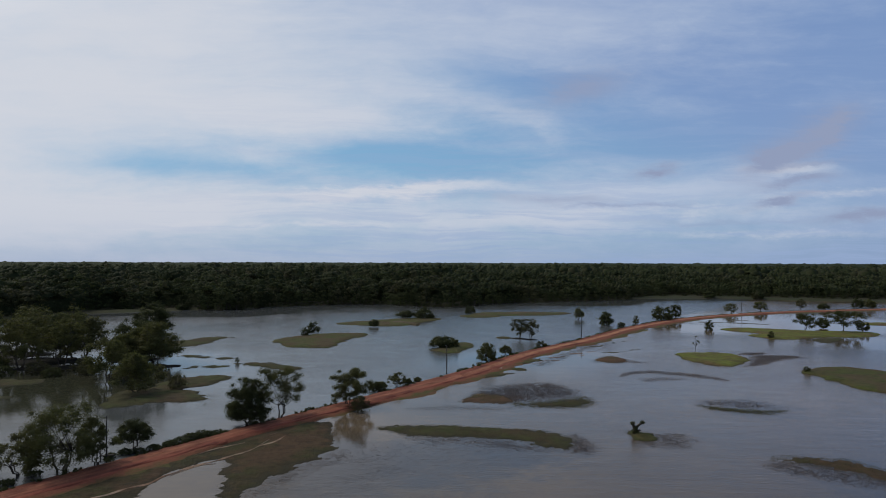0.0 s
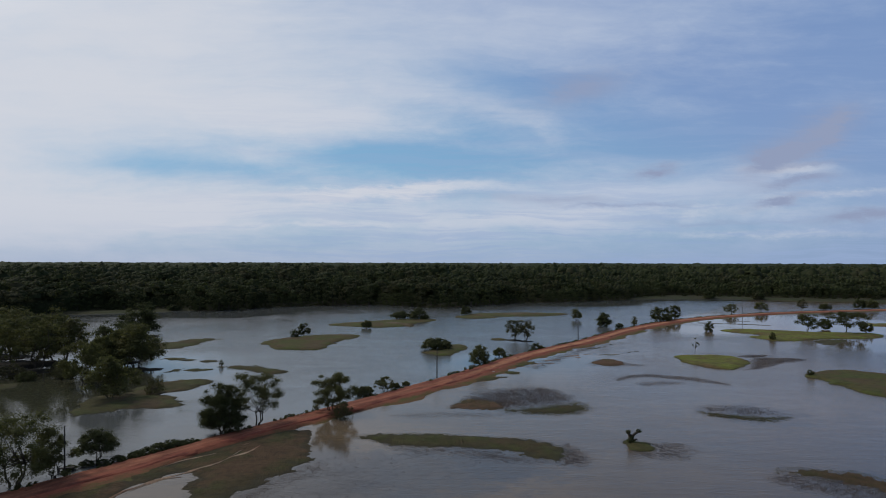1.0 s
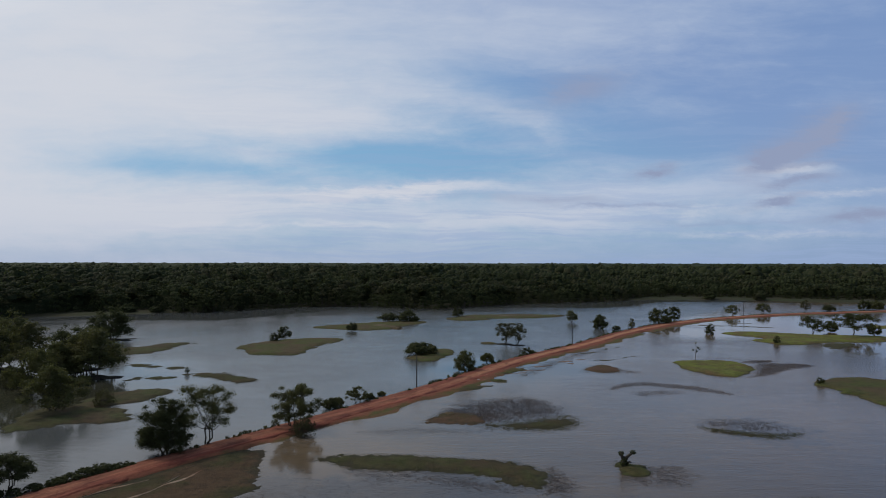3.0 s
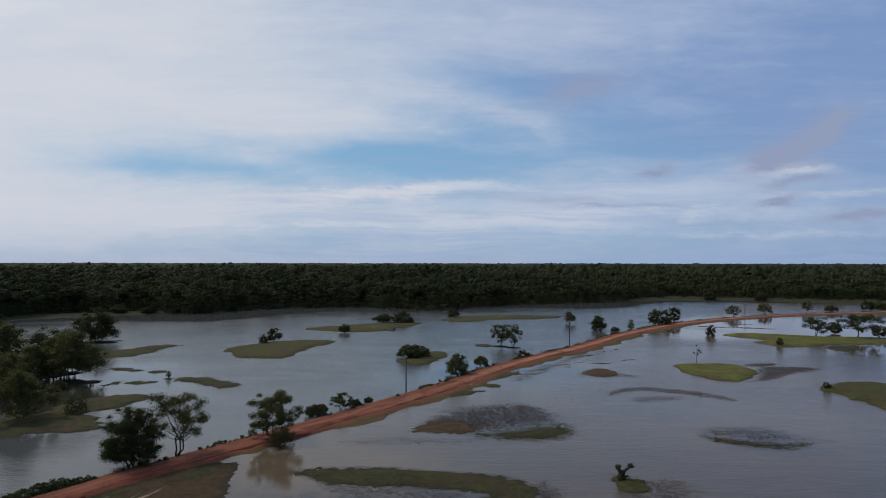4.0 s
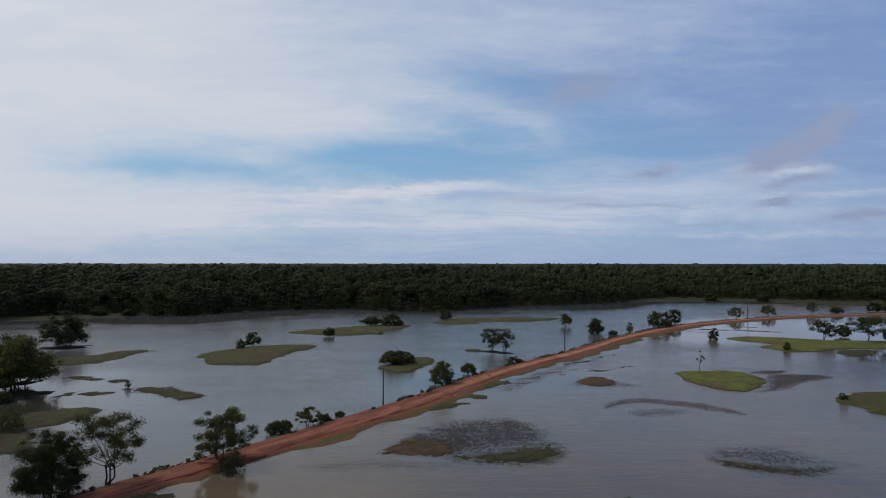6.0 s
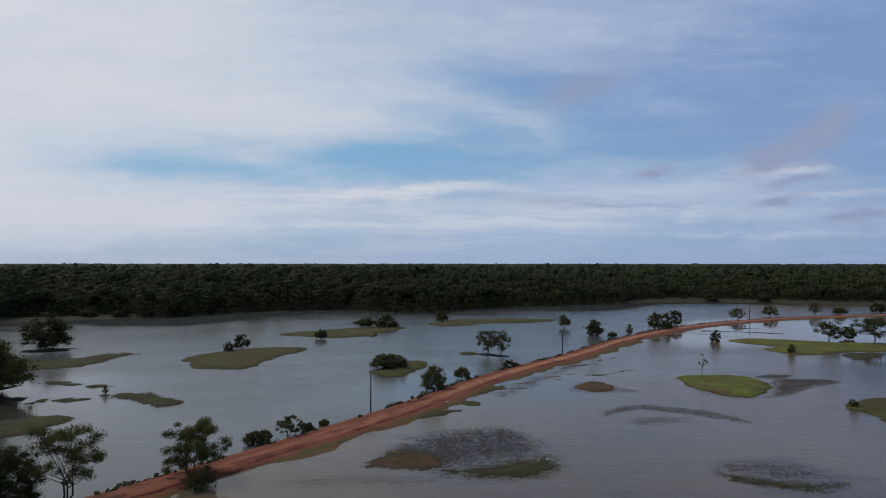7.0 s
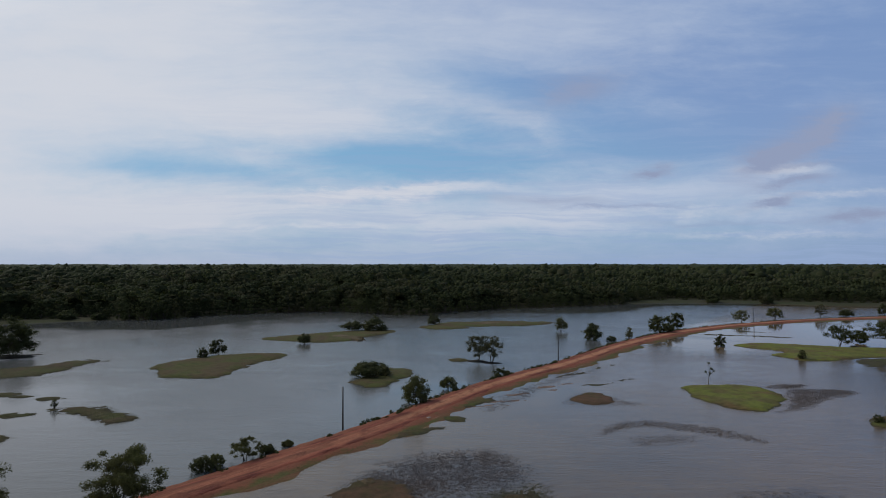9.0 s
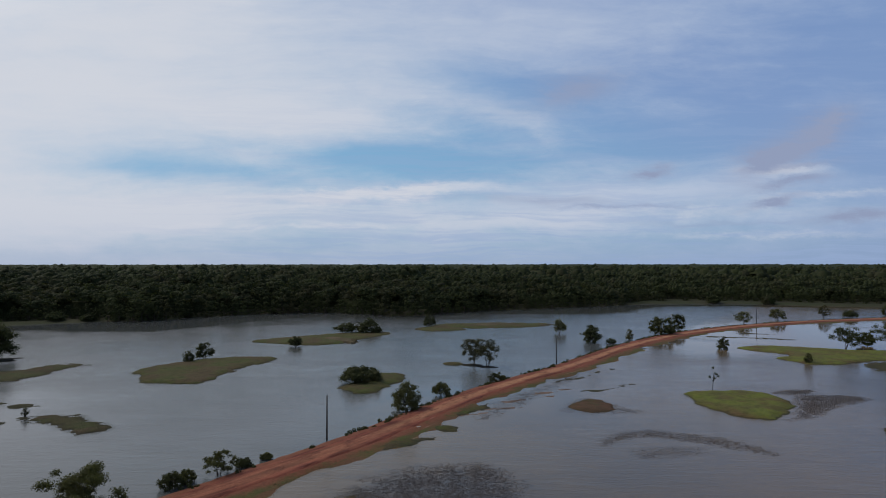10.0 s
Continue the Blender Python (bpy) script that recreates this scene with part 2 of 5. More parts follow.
SAND = grass_material("sand", (0.34, 0.25, 0.18), (0.27, 0.18, 0.12), (0.20, 0.11, 0.07), 0.5, 0.7)
BARE = grass_material("bare", (0.130, 0.098, 0.062), (0.105, 0.078, 0.046), (0.085, 0.066, 0.034), 0.42, 0.58)
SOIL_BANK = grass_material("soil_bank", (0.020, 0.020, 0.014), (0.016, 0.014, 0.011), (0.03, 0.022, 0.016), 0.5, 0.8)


def blade_material(name, a, b_):
    m, t, b = material(name, 0.8, 0.2)
    r = node(t, "ShaderNodeNewGeometry").outputs["Random Per Island"]
    t.links.new(mixc(t, r, a, b_), b.inputs["Base Color"])
    return m


BLADE = blade_material("blade", (0.042, 0.045, 0.015), (0.090, 0.090, 0.030))
BLADE_BROWN = blade_material("blade_brown", (0.075, 0.045, 0.030), (0.140, 0.090, 0.060))
BLADE_DARK = blade_material("blade_dark", (0.072, 0.062, 0.060), (0.128, 0.108, 0.102))


def water_material():
    m, t, b = material("muddy_water", 0.2, 0.5)
    p = place(t)
    mud = noise_at(t, p, 0.018, 4, 0.55)
    # clearer water on the lake side of the causeway, silt on the other
    xyz = node(t, "ShaderNodeSeparateXYZ", {0: p})
    side = mathn(t, "ADD", mathn(t, "SUBTRACT", xyz.outputs[0], mathn(t, "MULTIPLY", xyz.outputs[1], 0.727)), 104.5)
    side = smooth(t, side, -6, 6)
    silt = mixc(t, smooth(t, mathn(t, "ADD", mud, mathn(t, "MULTIPLY", mathn(t, "SUBTRACT", noise_at(t, p, 0.35, 6, 0.7, (0.6, 1.2, 1)), 0.5), 0.35)), 0.32, 0.66), WATER_A, WATER_B)
    # weed beds just under the surface
    for x, y, r in ((-13, 84, 15), (2, 88, 13), (12, 92, 9), (18, 128, 12), (56, 79, 9), (60, 118, 8)):
        bed = node(t, "ShaderNodeVectorMath", {0: p, 1: (x, y, 0)}, "DISTANCE").outputs["Value"]
        bed = smooth(t, mathn(t, "ADD", bed, mathn(t, "MULTIPLY", mathn(t, "SUBTRACT", noise_at(t, p, 0.25, 6, 0.72), 0.5), 26.0)), r * 1.3, r * 0.5)
        silt = mixc(t, mathn(t, "MULTIPLY", bed, 0.62), silt, (0.040, 0.040, 0.042))
    # dark water over drowned grass, with the tall trees' reflection put into its colour
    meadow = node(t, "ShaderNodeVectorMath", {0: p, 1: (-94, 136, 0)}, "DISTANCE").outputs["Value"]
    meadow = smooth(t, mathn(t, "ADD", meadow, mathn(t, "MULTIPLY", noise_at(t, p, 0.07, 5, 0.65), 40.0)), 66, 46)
    t.links.new(mixc(t, side, mixc(t, mathn(t, "MULTIPLY", meadow, 0.85), WATER_LAKE, WATER_TREE_DARK), silt), b.inputs["Base Color"])
    # water that lies calm in the lee of the tree stands
    calm = None
    stray = mathn(t, "MULTIPLY", mathn(t, "SUBTRACT", noise_at(t, p, 0.05, 4, 0.6), 0.5), 18.0)
    for x, y, r, soft_edge in ((-92, 145, 50, 0.35), (-64, 118, 16, 0.5), (-22, 100, 26, 0.7), (168, 290, 58, 0.35), (108, 262, 22, 0.5), (150, 214, 24, 0.5), (36, 178, 16, 0.6), (-33, 76, 9, 0.4), (20, 175, 22, 0.7), (95, 440, 50, 0.3), (175, 320, 26, 0.5), (215, 335, 26, 0.5)):
        d = node(t, "ShaderNodeVectorMath", {0: p, 1: (x, y, 0)}, "DISTANCE").outputs["Value"]
        s = smooth(t, mathn(t, "ADD", d, stray), r * (1 + soft_edge), r * (1 - soft_edge))
        calm = s if calm is None else mathn(t, "MAXIMUM", calm, s)
    # and along the forest's shore
    ramp = node(t, "ShaderNodeValToRGB", {0: mathn(t, "DIVIDE", mathn(t, "ADD", xyz.outputs[0], 400.0), 900.0)})
    stops = [(x, y, wide) for x, y, wide in zip(SHORE_X, SHORE_Y, LEE) if -400 < x < 500]
    ramp.color_ramp.elements[0].position, ramp.color_ramp.elements[1].position = 0.0, 1.0
    ramp.color_ramp.elements[0].color = ramp.color_ramp.elements[1].color = (0.25, 0.2, 0.0, 1)
    for x, y, wide in stops:
        e = ramp.color_ramp.elements.new((x + 400) / 900)
        e.color = (y / 600, wide / 100, 0.0, 1)
    ramp = node(t, "ShaderNodeSeparateColor", {0: ramp.outputs[0]})
    off = mathn(t, "SUBTRACT", mathn(t, "MULTIPLY", ramp.outputs[0], 600.0), mathn(t, "ADD", xyz.outputs[1], mathn(t, "MULTIPLY", ramp.outputs[1], 100.0)))
    streaks = mathn(t, "MULTIPLY", mathn(t, "SUBTRACT", noise_at(t, p, 0.05, 5, 0.65, (1, 2.5, 1)), 0.5), 16.0)
    calm = mathn(t, "MAXIMUM", calm, smooth(t, mathn(t, "ADD", off, streaks), 5, -4))
    gust = smooth(t, noise_at(t, p, 0.022, 5, 0.6, (1, 1.8, 1), 15), 0.36, 0.64)
    patch = smooth(t, noise_at(t, p, 0.13, 5, 0.65, (1, 1.5, 1), 30), 0.40, 0.60)
    streak = smooth(t, noise_at(t, p, 0.22, 6, 0.7, (0.35, 1.6, 1), 8), 0.36, 0.64)
    gust = mathn(t, "ADD", mathn(t, "MULTIPLY", gust, 0.55), mathn(t, "ADD", mathn(t, "MULTIPLY", patch, 0.20), mathn(t, "MULTIPLY", streak, 0.25)))
    wind = mathn(t, "MULTIPLY", mathn(t, "ADD", mathn(t, "MULTIPLY", gust, 0.75), 0.25), mathn(t, "SUBTRACT", 1.0, mathn(t, "MULTIPLY", calm, 0.97)))
    t.links.new(mathn(t, "ADD", mathn(t, "MULTIPLY", wind, mathn(t, "SUBTRACT", 0.22, mathn(t, "MULTIPLY", side, 0.06))), 0.018), b.inputs["Roughness"])
    b.inputs["IOR"].default_value = 1.33
    rip = mathn(t, "MULTIPLY", noise_at(t, p, 0.75, 6, 0.72, (1, 2.2, 1), 20), 3.0)
    swell = noise_at(t, p, 0.16, 3, 0.5, (1, 2.2, 1), 10)
    h = mathn(t, "ADD", rip, mathn(t, "MULTIPLY", swell, 1.2))
    # wavelets a metre or two long, drawn out across the wind
    wave = noise_at(t, p, 0.45, 5, 0.68, (0.45, 1.7, 1), 12)
    h = mathn(t, "ADD", h, mathn(t, "MULTIPLY", wave, 3.5))
    chop = noise_at(t, p, 1.7, 4, 0.6, (1, 1.3, 1), 35)
    h = mathn(t, "ADD", h, mathn(t, "MULTIPLY", mathn(t, "MULTIPLY", chop, mathn(t, "SUBTRACT", 1.0, side)), 3.0))
    bump(t, b, mathn(t, "MULTIPLY", h, mathn(t, "ADD", mathn(t, "MULTIPLY", wind, 0.94), 0.04)), 0.10, 0.30)
    return m


WATER_LAKE, WATER_A, WATER_B = (0.072, 0.076, 0.074), (0.078, 0.062, 0.046), (0.120, 0.086, 0.051)
WATER_TREE_DARK = (0.030, 0.029, 0.015)
# the forest's shore, from west to east
SHORE_X = (-900, -330, -215, -195, -160, -128, -98, -71, -40, -8, 8, 26, 60, 97, 140, 164, 203, 239, 267, 300, 420, 900)
SHORE_Y = (120, 150, 270, 325, 342, 352, 384, 400, 404, 383, 383, 402, 424, 440, 462, 476, 476, 470, 455, 440, 420, 400)
# how far out the water lies calm before it
LEE = (26, 26, 26, 26, 28, 42, 74, 48, 16, 20, 14, 16, 28, 34, 36, 26, 22, 24, 20, 14, 14, 14)
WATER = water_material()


def road_material():
    m, t, b = material("red_earth", 0.95, 0.15)
    p = place(t)
    uv = node(t, "ShaderNodeUVMap").outputs[0]
    along = noise_at(t, uv, 1.0, 6, 0.65, (0.07, 1.1, 1))
    blot = noise_at(t, p, 0.16, 5, 0.65)
    c = mixc(t, smooth(t, along, 0.38, 0.62), (0.080, 0.023, 0.016), (0.225, 0.068, 0.042))
    c = mixc(t, mathn(t, "MULTIPLY", smooth(t, blot, 0.45, 0.68), 0.6), c, (0.27, 0.098, 0.054))
    xy = node(t, "ShaderNodeSeparateXYZ", {0: uv})
    run, across = xy.outputs[0], xy.outputs[1]
    # the worn middle, pale with dust
    wander = mathn(t, "ADD", across, mathn(t, "MULTIPLY", mathn(t, "SUBTRACT", noise_at(t, uv, 1.0, 4, 0.6, (0.05, 0.2, 1)), 0.5), 3.0))
    worn = smooth(t, mathn(t, "ABSOLUTE", mathn(t, "ADD", wander, 2.6)), 1.9, 0.5)
    far = smooth(t, mathn(t, "ADD", run, mathn(t, "MULTIPLY", noise_at(t, uv, 1.0, 5, 0.6, (0.08, 0.5, 1)), 90.0)), 165, 245)
    dust = mathn(t, "MULTIPLY", worn, mathn(t, "ADD", mathn(t, "MULTIPLY", far, 0.55), 0.22))
    c = mixc(t, dust, c, (0.42, 0.215, 0.115))
    sand = smooth(t, noise_at(t, uv, 1.0, 6, 0.7, (0.14, 2.2, 1)), 0.60, 0.72)
    c = mixc(t, mathn(t, "MULTIPLY", sand, 0.6), c, (0.46, 0.29, 0.20))
    # damp dark red patches and washed-out gullies
    damp = smooth(t, noise_at(t, uv, 0.42, 6, 0.72, (0.5, 1, 1)), 0.50, 0.64)
    c = mixc(t, mathn(t, "MULTIPLY", damp, 0.6), c, (0.095, 0.030, 0.021))
    f = noise_at(t, p, 2.5, 5, 0.7)
    c = mixc(t, mathn(t, "MULTIPLY", smooth(t, f, 0.35, 0.7), 0.45), c, (0.13, 0.040, 0.026))
    t.links.new(c, b.inputs["Base Color"])
    bump(t, b, mathn(t, "ADD", mathn(t, "ADD", f, along), damp), 0.9, 0.14)
    return m


ROAD = road_material()


def verge_material():
    m, t, b = material("verge", 0.95, 0.15)
    p = place(t)
    uv = node(t, "ShaderNodeUVMap").outputs[0]
    a = noise_at(t, p, 0.14, 5, 0.6)
    c = mixc(t, smooth(t, a, 0.35, 0.62), (0.072, 0.078, 0.022), (0.078, 0.066, 0.026))
    red = smooth(t, noise_at(t, uv, 1.0, 6, 0.65, (0.08, 0.55, 1)), 0.44, 0.60)
    c = mixc(t, mathn(t, "MULTIPLY", red, 0.7), c, (0.135, 0.058, 0.036))
    side = node(t, "ShaderNodeSeparateXYZ", {0: uv}).outputs[1]
    spill = smooth(t, mathn(t, "ADD", side, mathn(t, "MULTIPLY", noise_at(t, p, 0.4, 6, 0.72), 5.0)), 4.6, 2.4)
    c = mixc(t, mathn(t, "MULTIPLY", spill, 0.85), c, (0.185, 0.062, 0.038))
    sand = smooth(t, noise_at(t, uv, 1.3, 5, 0.6, (0.045, 0.8, 1)), 0.64, 0.72)
    c = mixc(t, mathn(t, "MULTIPLY", sand, 0.7), c, (0.30, 0.22, 0.15))
    f = noise_at(t, p, 2.2, 5, 0.7)
    c = mixc(t, mathn(t, "MULTIPLY", smooth(t, f, 0.4, 0.75), 0.5), c, mixc(t, 1.0, c, (0.45, 0.45, 0.42), "MULTIPLY"))
    t.links.new(c, b.inputs["Base Color"])
    bump(t, b, f, 0.9, 0.2)
    return m


VERGE = verge_material()


def ground_material():
    m, t, b = material("land", 0.95, 0.15)
    p = place(t)
    a = noise_at(t, p, 0.02, 5, 0.6)
    c = mixc(t, smooth(t, a, 0.4, 0.6), (0.027, 0.034, 0.011), (0.036, 0.032, 0.015))
    c = mixc(t, mathn(t, "MULTIPLY", noise_at(t, p, 0.8, 5, 0.7), 0.6), c, (0.035, 0.036, 0.018))
    t.links.new(c, b.inputs["Base Color"])
    bump(t, b, noise_at(t, p, 1.2, 4, 0.7), 0.8, 0.3)
    return m


LAND = ground_material()


def canopy_material():
    m, t, b = material("canopy", 0.9, 0.1)
    p = place(t)
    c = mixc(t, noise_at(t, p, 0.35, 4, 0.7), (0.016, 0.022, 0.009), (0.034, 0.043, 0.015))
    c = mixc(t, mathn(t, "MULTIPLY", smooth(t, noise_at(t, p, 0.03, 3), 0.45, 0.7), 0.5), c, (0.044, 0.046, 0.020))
    t.links.new(c, b.inputs["Base Color"])
    bump(t, b, noise_at(t, p, 0.6, 4, 0.7), 1.0, 1.5)
    return m


CANOPY = canopy_material()
CONCRETE = grass_material("concrete", (0.5, 0.48, 0.45), (0.42, 0.40, 0.38), (0.36, 0.32, 0.28), 0.5, 0.8)

# ---- mesh helpers ----


def mesh_object(name, verts, faces, mat, parent=None, label="", smooth_faces=False, uvs=None):
    me = bpy.data.meshes.new(name)
    verts = np.asarray(verts, dtype=np.float32)
    if isinstance(faces, np.ndarray):
        k = faces.shape[1]
        me.vertices.add(len(verts))
        me.vertices.foreach_set("co", verts.ravel())
        me.loops.add(faces.size)
        me.loops.foreach_set("vertex_index", faces.astype(np.int32).ravel())
        me.polygons.add(len(faces))
        me.polygons.foreach_set("loop_start", np.arange(0, faces.size, k, dtype=np.int32))
        me.update(calc_edges=True)
    else:
        me.from_pydata(verts.tolist(), [], faces)
    if uvs is not None:
        layer = me.uv_layers.new(name="UVMap")
        idx = np.empty(len(me.loops), dtype=np.int32)
        me.loops.foreach_get("vertex_index", idx)
        layer.data.foreach_set("uv", np.asarray(uvs, dtype=np.float32)[idx].ravel())
    if smooth_faces:
        me.polygons.foreach_set("use_smooth", np.ones(len(me.polygons), dtype=bool))
    me.validate()
    me.materials.append(mat)
    ob = new(name, me)
    if parent:
        ob.parent = parent
    if label:
        ob["label"] = label
    return ob


def fold(p, scale, seed=0.0):
    """Smooth noise of an array of plan points, about -1 to 1, from turned sine waves."""
    x, y = p[..., 0] / scale, p[..., 1] / scale
    r = np.random.RandomState(int(seed * 7) + 11)
    out = np.zeros(x.shape)
    for k in range(7):
        a, f, ph = r.uniform(0, 6.28), r.uniform(0.6, 1.9), r.uniform(0, 6.28)
        u = x * math.cos(a) + y * math.sin(a)
        w = -x * math.sin(a) + y * math.cos(a)
        out += np.sin(u * f * 3 + ph + 1.3 * np.sin(w * 1.7 * f + ph * 2)) / 7
    return out * 1.6


def tube(points, radii, sides=6):
    """Vertices and faces of a tapered round branch."""
    pts = [Vector(q) for q in points]
    verts, faces = [], []
    for i, q in enumerate(pts):
        d = (pts[min(i + 1, len(pts) - 1)] - pts[max(i - 1, 0)]).normalized()
        a = d.cross(Vector((0.31, 0.95, 0.1))).normalized()
        b = d.cross(a)
        for k in range(sides):
            w = 2 * math.pi * k / sides
            verts.append(q + (a * math.cos(w) + b * math.sin(w)) * radii[i])
    for i in range(len(pts) - 1):
        for k in range(sides):
            j = (k + 1) % sides
            faces.append((i * sides + k, i * sides + j, (i + 1) * sides + j, (i + 1) * sides + k))
    faces.append(tuple(range(sides))[::-1])
    faces.append(tuple(range((len(pts) - 1) * sides, len(pts) * sides)))
    return verts, faces


def joined(parts):
    verts, faces = [], []
    for v, f in parts:
        n = len(verts)
        verts += [tuple(q) for q in v]
        faces += [tuple(i + n for i in g) for g in f]
    return verts, faces


def leaves(rng, centres, radii, count, size, flat=0.75, shell=0.35, jitter=0.4):
    """Small pointed leaf sprays round the clump centres, facing outwards; vertices and quads."""
    centres, radii = np.asarray(centres, float), np.asarray(radii, float)
    pick = rng.choice(len(centres), count, p=radii ** 2 / np.sum(radii ** 2))
    d = rng.normal(size=(count, 3))
    d /= np.linalg.norm(d, axis=1)[:, None]
    r = radii[pick] * (1 - shell * rng.rand(count) ** 1.5) * rng.uniform(0.85, 1.18, count)
    pos = centres[pick] + d * r[:, None] * np.array([1, 1, flat])
    n = d * 0.8 + np.array([0, 0, 0.35]) + rng.normal(size=(count, 3)) * jitter
    n /= np.linalg.norm(n, axis=1)[:, None]
    a = np.cross(n, rng.normal(size=(count, 3)))
    a /= np.linalg.norm(a, axis=1)[:, None] + 1e-9
    b = np.cross(n, a)
    s = size * rng.uniform(0.6, 1.35, count)[:, None]
    droop = np.array([0, 0, -0.22]) * s
    v = np.stack([pos - a * s * 0.5, pos + b * s * 0.36 + droop * 0.3, pos + a * s * 0.55 + droop, pos - b * s * 0.36 + droop * 0.3], 1)
    return v.reshape(-1, 3), np.arange(count * 4).reshape(-1, 4)


def ball():
    """A small ball of 24 four-sided faces."""
    bm = bmesh.new()
    bmesh.ops.create_cube(bm, size=2.0)
    bmesh.ops.subdivide_edges(bm, edges=bm.edges[:], cuts=1, use_grid_fill=True)
    bm.verts.index_update()
    v = np.array([q.co.normalized()[:] for q in bm.verts])
    low = [g for g in bm.faces if g.calc_center_median().z < -0.1]
    bmesh.ops.delete(bm, geom=low, context="FACES_ONLY")
    f = np.array([[q.index for q in g.verts] for g in bm.faces ])
    bm.free()
    return v, f


BALL_V, BALL_F = ball()


def cores(rng, centres, radii, fill, flat):
    """Lumpy hearts of the leaf clumps."""
    c, r = np.asarray(centres, float), np.asarray(radii, float) * fill
    v = BALL_V[None] * (r[:, None, None] * rng.uniform(0.72, 1.12, (len(c), len(BALL_V), 1))) * np.array([1, 1, flat]) + c[:, None, :]
    f = BALL_F[None] + (np.arange(len(c)) * len(BALL_V))[:, None, None]
    return v.reshape(-1, 3), f.reshape(-1, 4)


def tree(name, x, y, h, w, style, seed, label, leaf=None, size=0.4, count=2500, ground=0.25, group="", lean=0.0, category="tree", heart=0.0, clumps=1.0, skirt=None, limbs=36, jitter=0.55):
    """One tree: an empty at its foot, with a trunk mesh and a crown mesh."""
    rng = np.random.RandomState(seed)
    foot = new(name)
    foot.matrix_world = pose(x, y, ground)
    tagged(foot, label, category, group)
    R = w / 2
    # centre height and half height of the crown, number and size of its clumps
    mid, half, k, c0, c1, shell = {
        "round": (0.54, 0.46, 80, 0.13, 0.27, 0.9),
        "bush": (0.30, 0.70, 84, 0.13, 0.27, 0.9),
        "vase": (0.63, 0.37, 84, 0.13, 0.24, 1.0),
        "umbrella": (0.68, 0.30, 60, 0.12, 0.24, 0.8),
        "airy": (0.54, 0.46, 64, 0.09, 0.20, 1.0)}[style]
    low = {"round": 0.14, "bush": 0.0, "umbrella": 0.38, "airy": 0.10, "vase": 0.20}[style] * h
    low = low if skirt is None else skirt * h
    R *= 1.1
    k = int(k * clumps)
    cs, rs, boughs = [], [], []
    if style == "bush":
        lobes = rng.uniform(0.62, 1.22, 9) if h > 7 else rng.uniform(0.85, 1.1, 9)
        while len(cs) < k:
            d = rng.normal(size=3)
            d /= np.linalg.norm(d)
            az = (math.atan2(d[1], d[0]) / 6.2832 + 0.5) * 9
            out = lobes[int(az) % 9] * (az % 1) + lobes[(int(az) - 1) % 9] * (1 - az % 1)
            q = rng.uniform(0.25, 1) ** 0.45
            c = R * rng.uniform(c0, c1)
            p = np.array([d[0] * (R - c) * q * out, d[1] * (R - c) * q * out, mid * h + d[2] * max(half * h - c * 0.8, 0.1) * q * rng.uniform(0.85, 1.1)])
            if p[2] < low + c * 0.4 or p[2] < c * 0.3:
                continue
            p[0] += lean * p[2] / h
            cs.append(tuple(p))
            rs.append(c)
    else:
        # boughs at several heights, each a flattened cloud of twigs
        m = 11 if style != "umbrella" else 13
        turn = rng.uniform(0, 6.28)
        for i in range(m):
            up = (i + rng.uniform(0.1, 0.9)) / m
            a = turn + 2.4 * i + rng.uniform(-0.5, 0.5)
            reach = R * math.sqrt(max(0.0, 1 - (1.15 * up - 0.25) ** 2)) * rng.uniform(0.42, 0.70)
            boughs.append((reach * math.cos(a), reach * math.sin(a), low + (h - low) * (0.14 + 0.74 * up), R * rng.uniform(0.38, 0.58) * (1.0 - 0.25 * up)))
        for i in range(k):
            bx, by, bz, br = boughs[i % m]
            d = rng.normal(size=3)
            d *= rng.uniform(0.3, 1) ** 0.5 / np.linalg.norm(d)
            c = R * rng.uniform(c0, c1)
            z = min(bz + d[2] * br * 0.62 - 0.10 * br * (d[0] ** 2 + d[1] ** 2), h - c * 0.7)
            cs.append((bx + d[0] * br + lean * z / h, by + d[1] * br, max(z, low * 0.8 + c * 0.3)))
            rs.append(c)
    v, f = leaves(rng, cs, rs, int(count * 1.4), size * 0.88, 0.72 if style != "umbrella" else 0.5, shell, jitter)
    cv, cf = cores(rng, cs, rs, heart, 0.72 if style != "umbrella" else 0.5)
    if heart:
        f = np.concatenate([f, cf + len(v)])
        v = np.concatenate([v, cv])
    v[:, 2] = np.maximum(v[:, 2], 0.05)
    parts, branches = [], []
    r0 = 0.016 * h + 0.05
    stems = {"round": 2, "bush": 3, "umbrella": 1, "airy": 3, "vase": 3}[style]
    for s in range(stems):
        a = rng.uniform(0, 6.28)
        sp = 0 if stems == 1 else 0.045 * w
        fork = Vector((lean * 0.3 + sp * 2.2 * math.cos(a), sp * 2.2 * math.sin(a), max(low * 1.0, 0.22 * h)))
        start = Vector((sp * math.cos(a), sp * math.sin(a), -0.8))
        bent = start.lerp(fork, 0.5) + Vector((rng.uniform(-.04, .04) * h, rng.uniform(-.04, .04) * h, 0))
        rad = r0 / math.sqrt(stems)
        parts.append(tube([start, start + Vector((0, 0, 0.9)), bent, fork], [rad * 1.6, rad * 1.15, rad * 0.95, rad * 0.8], 7))
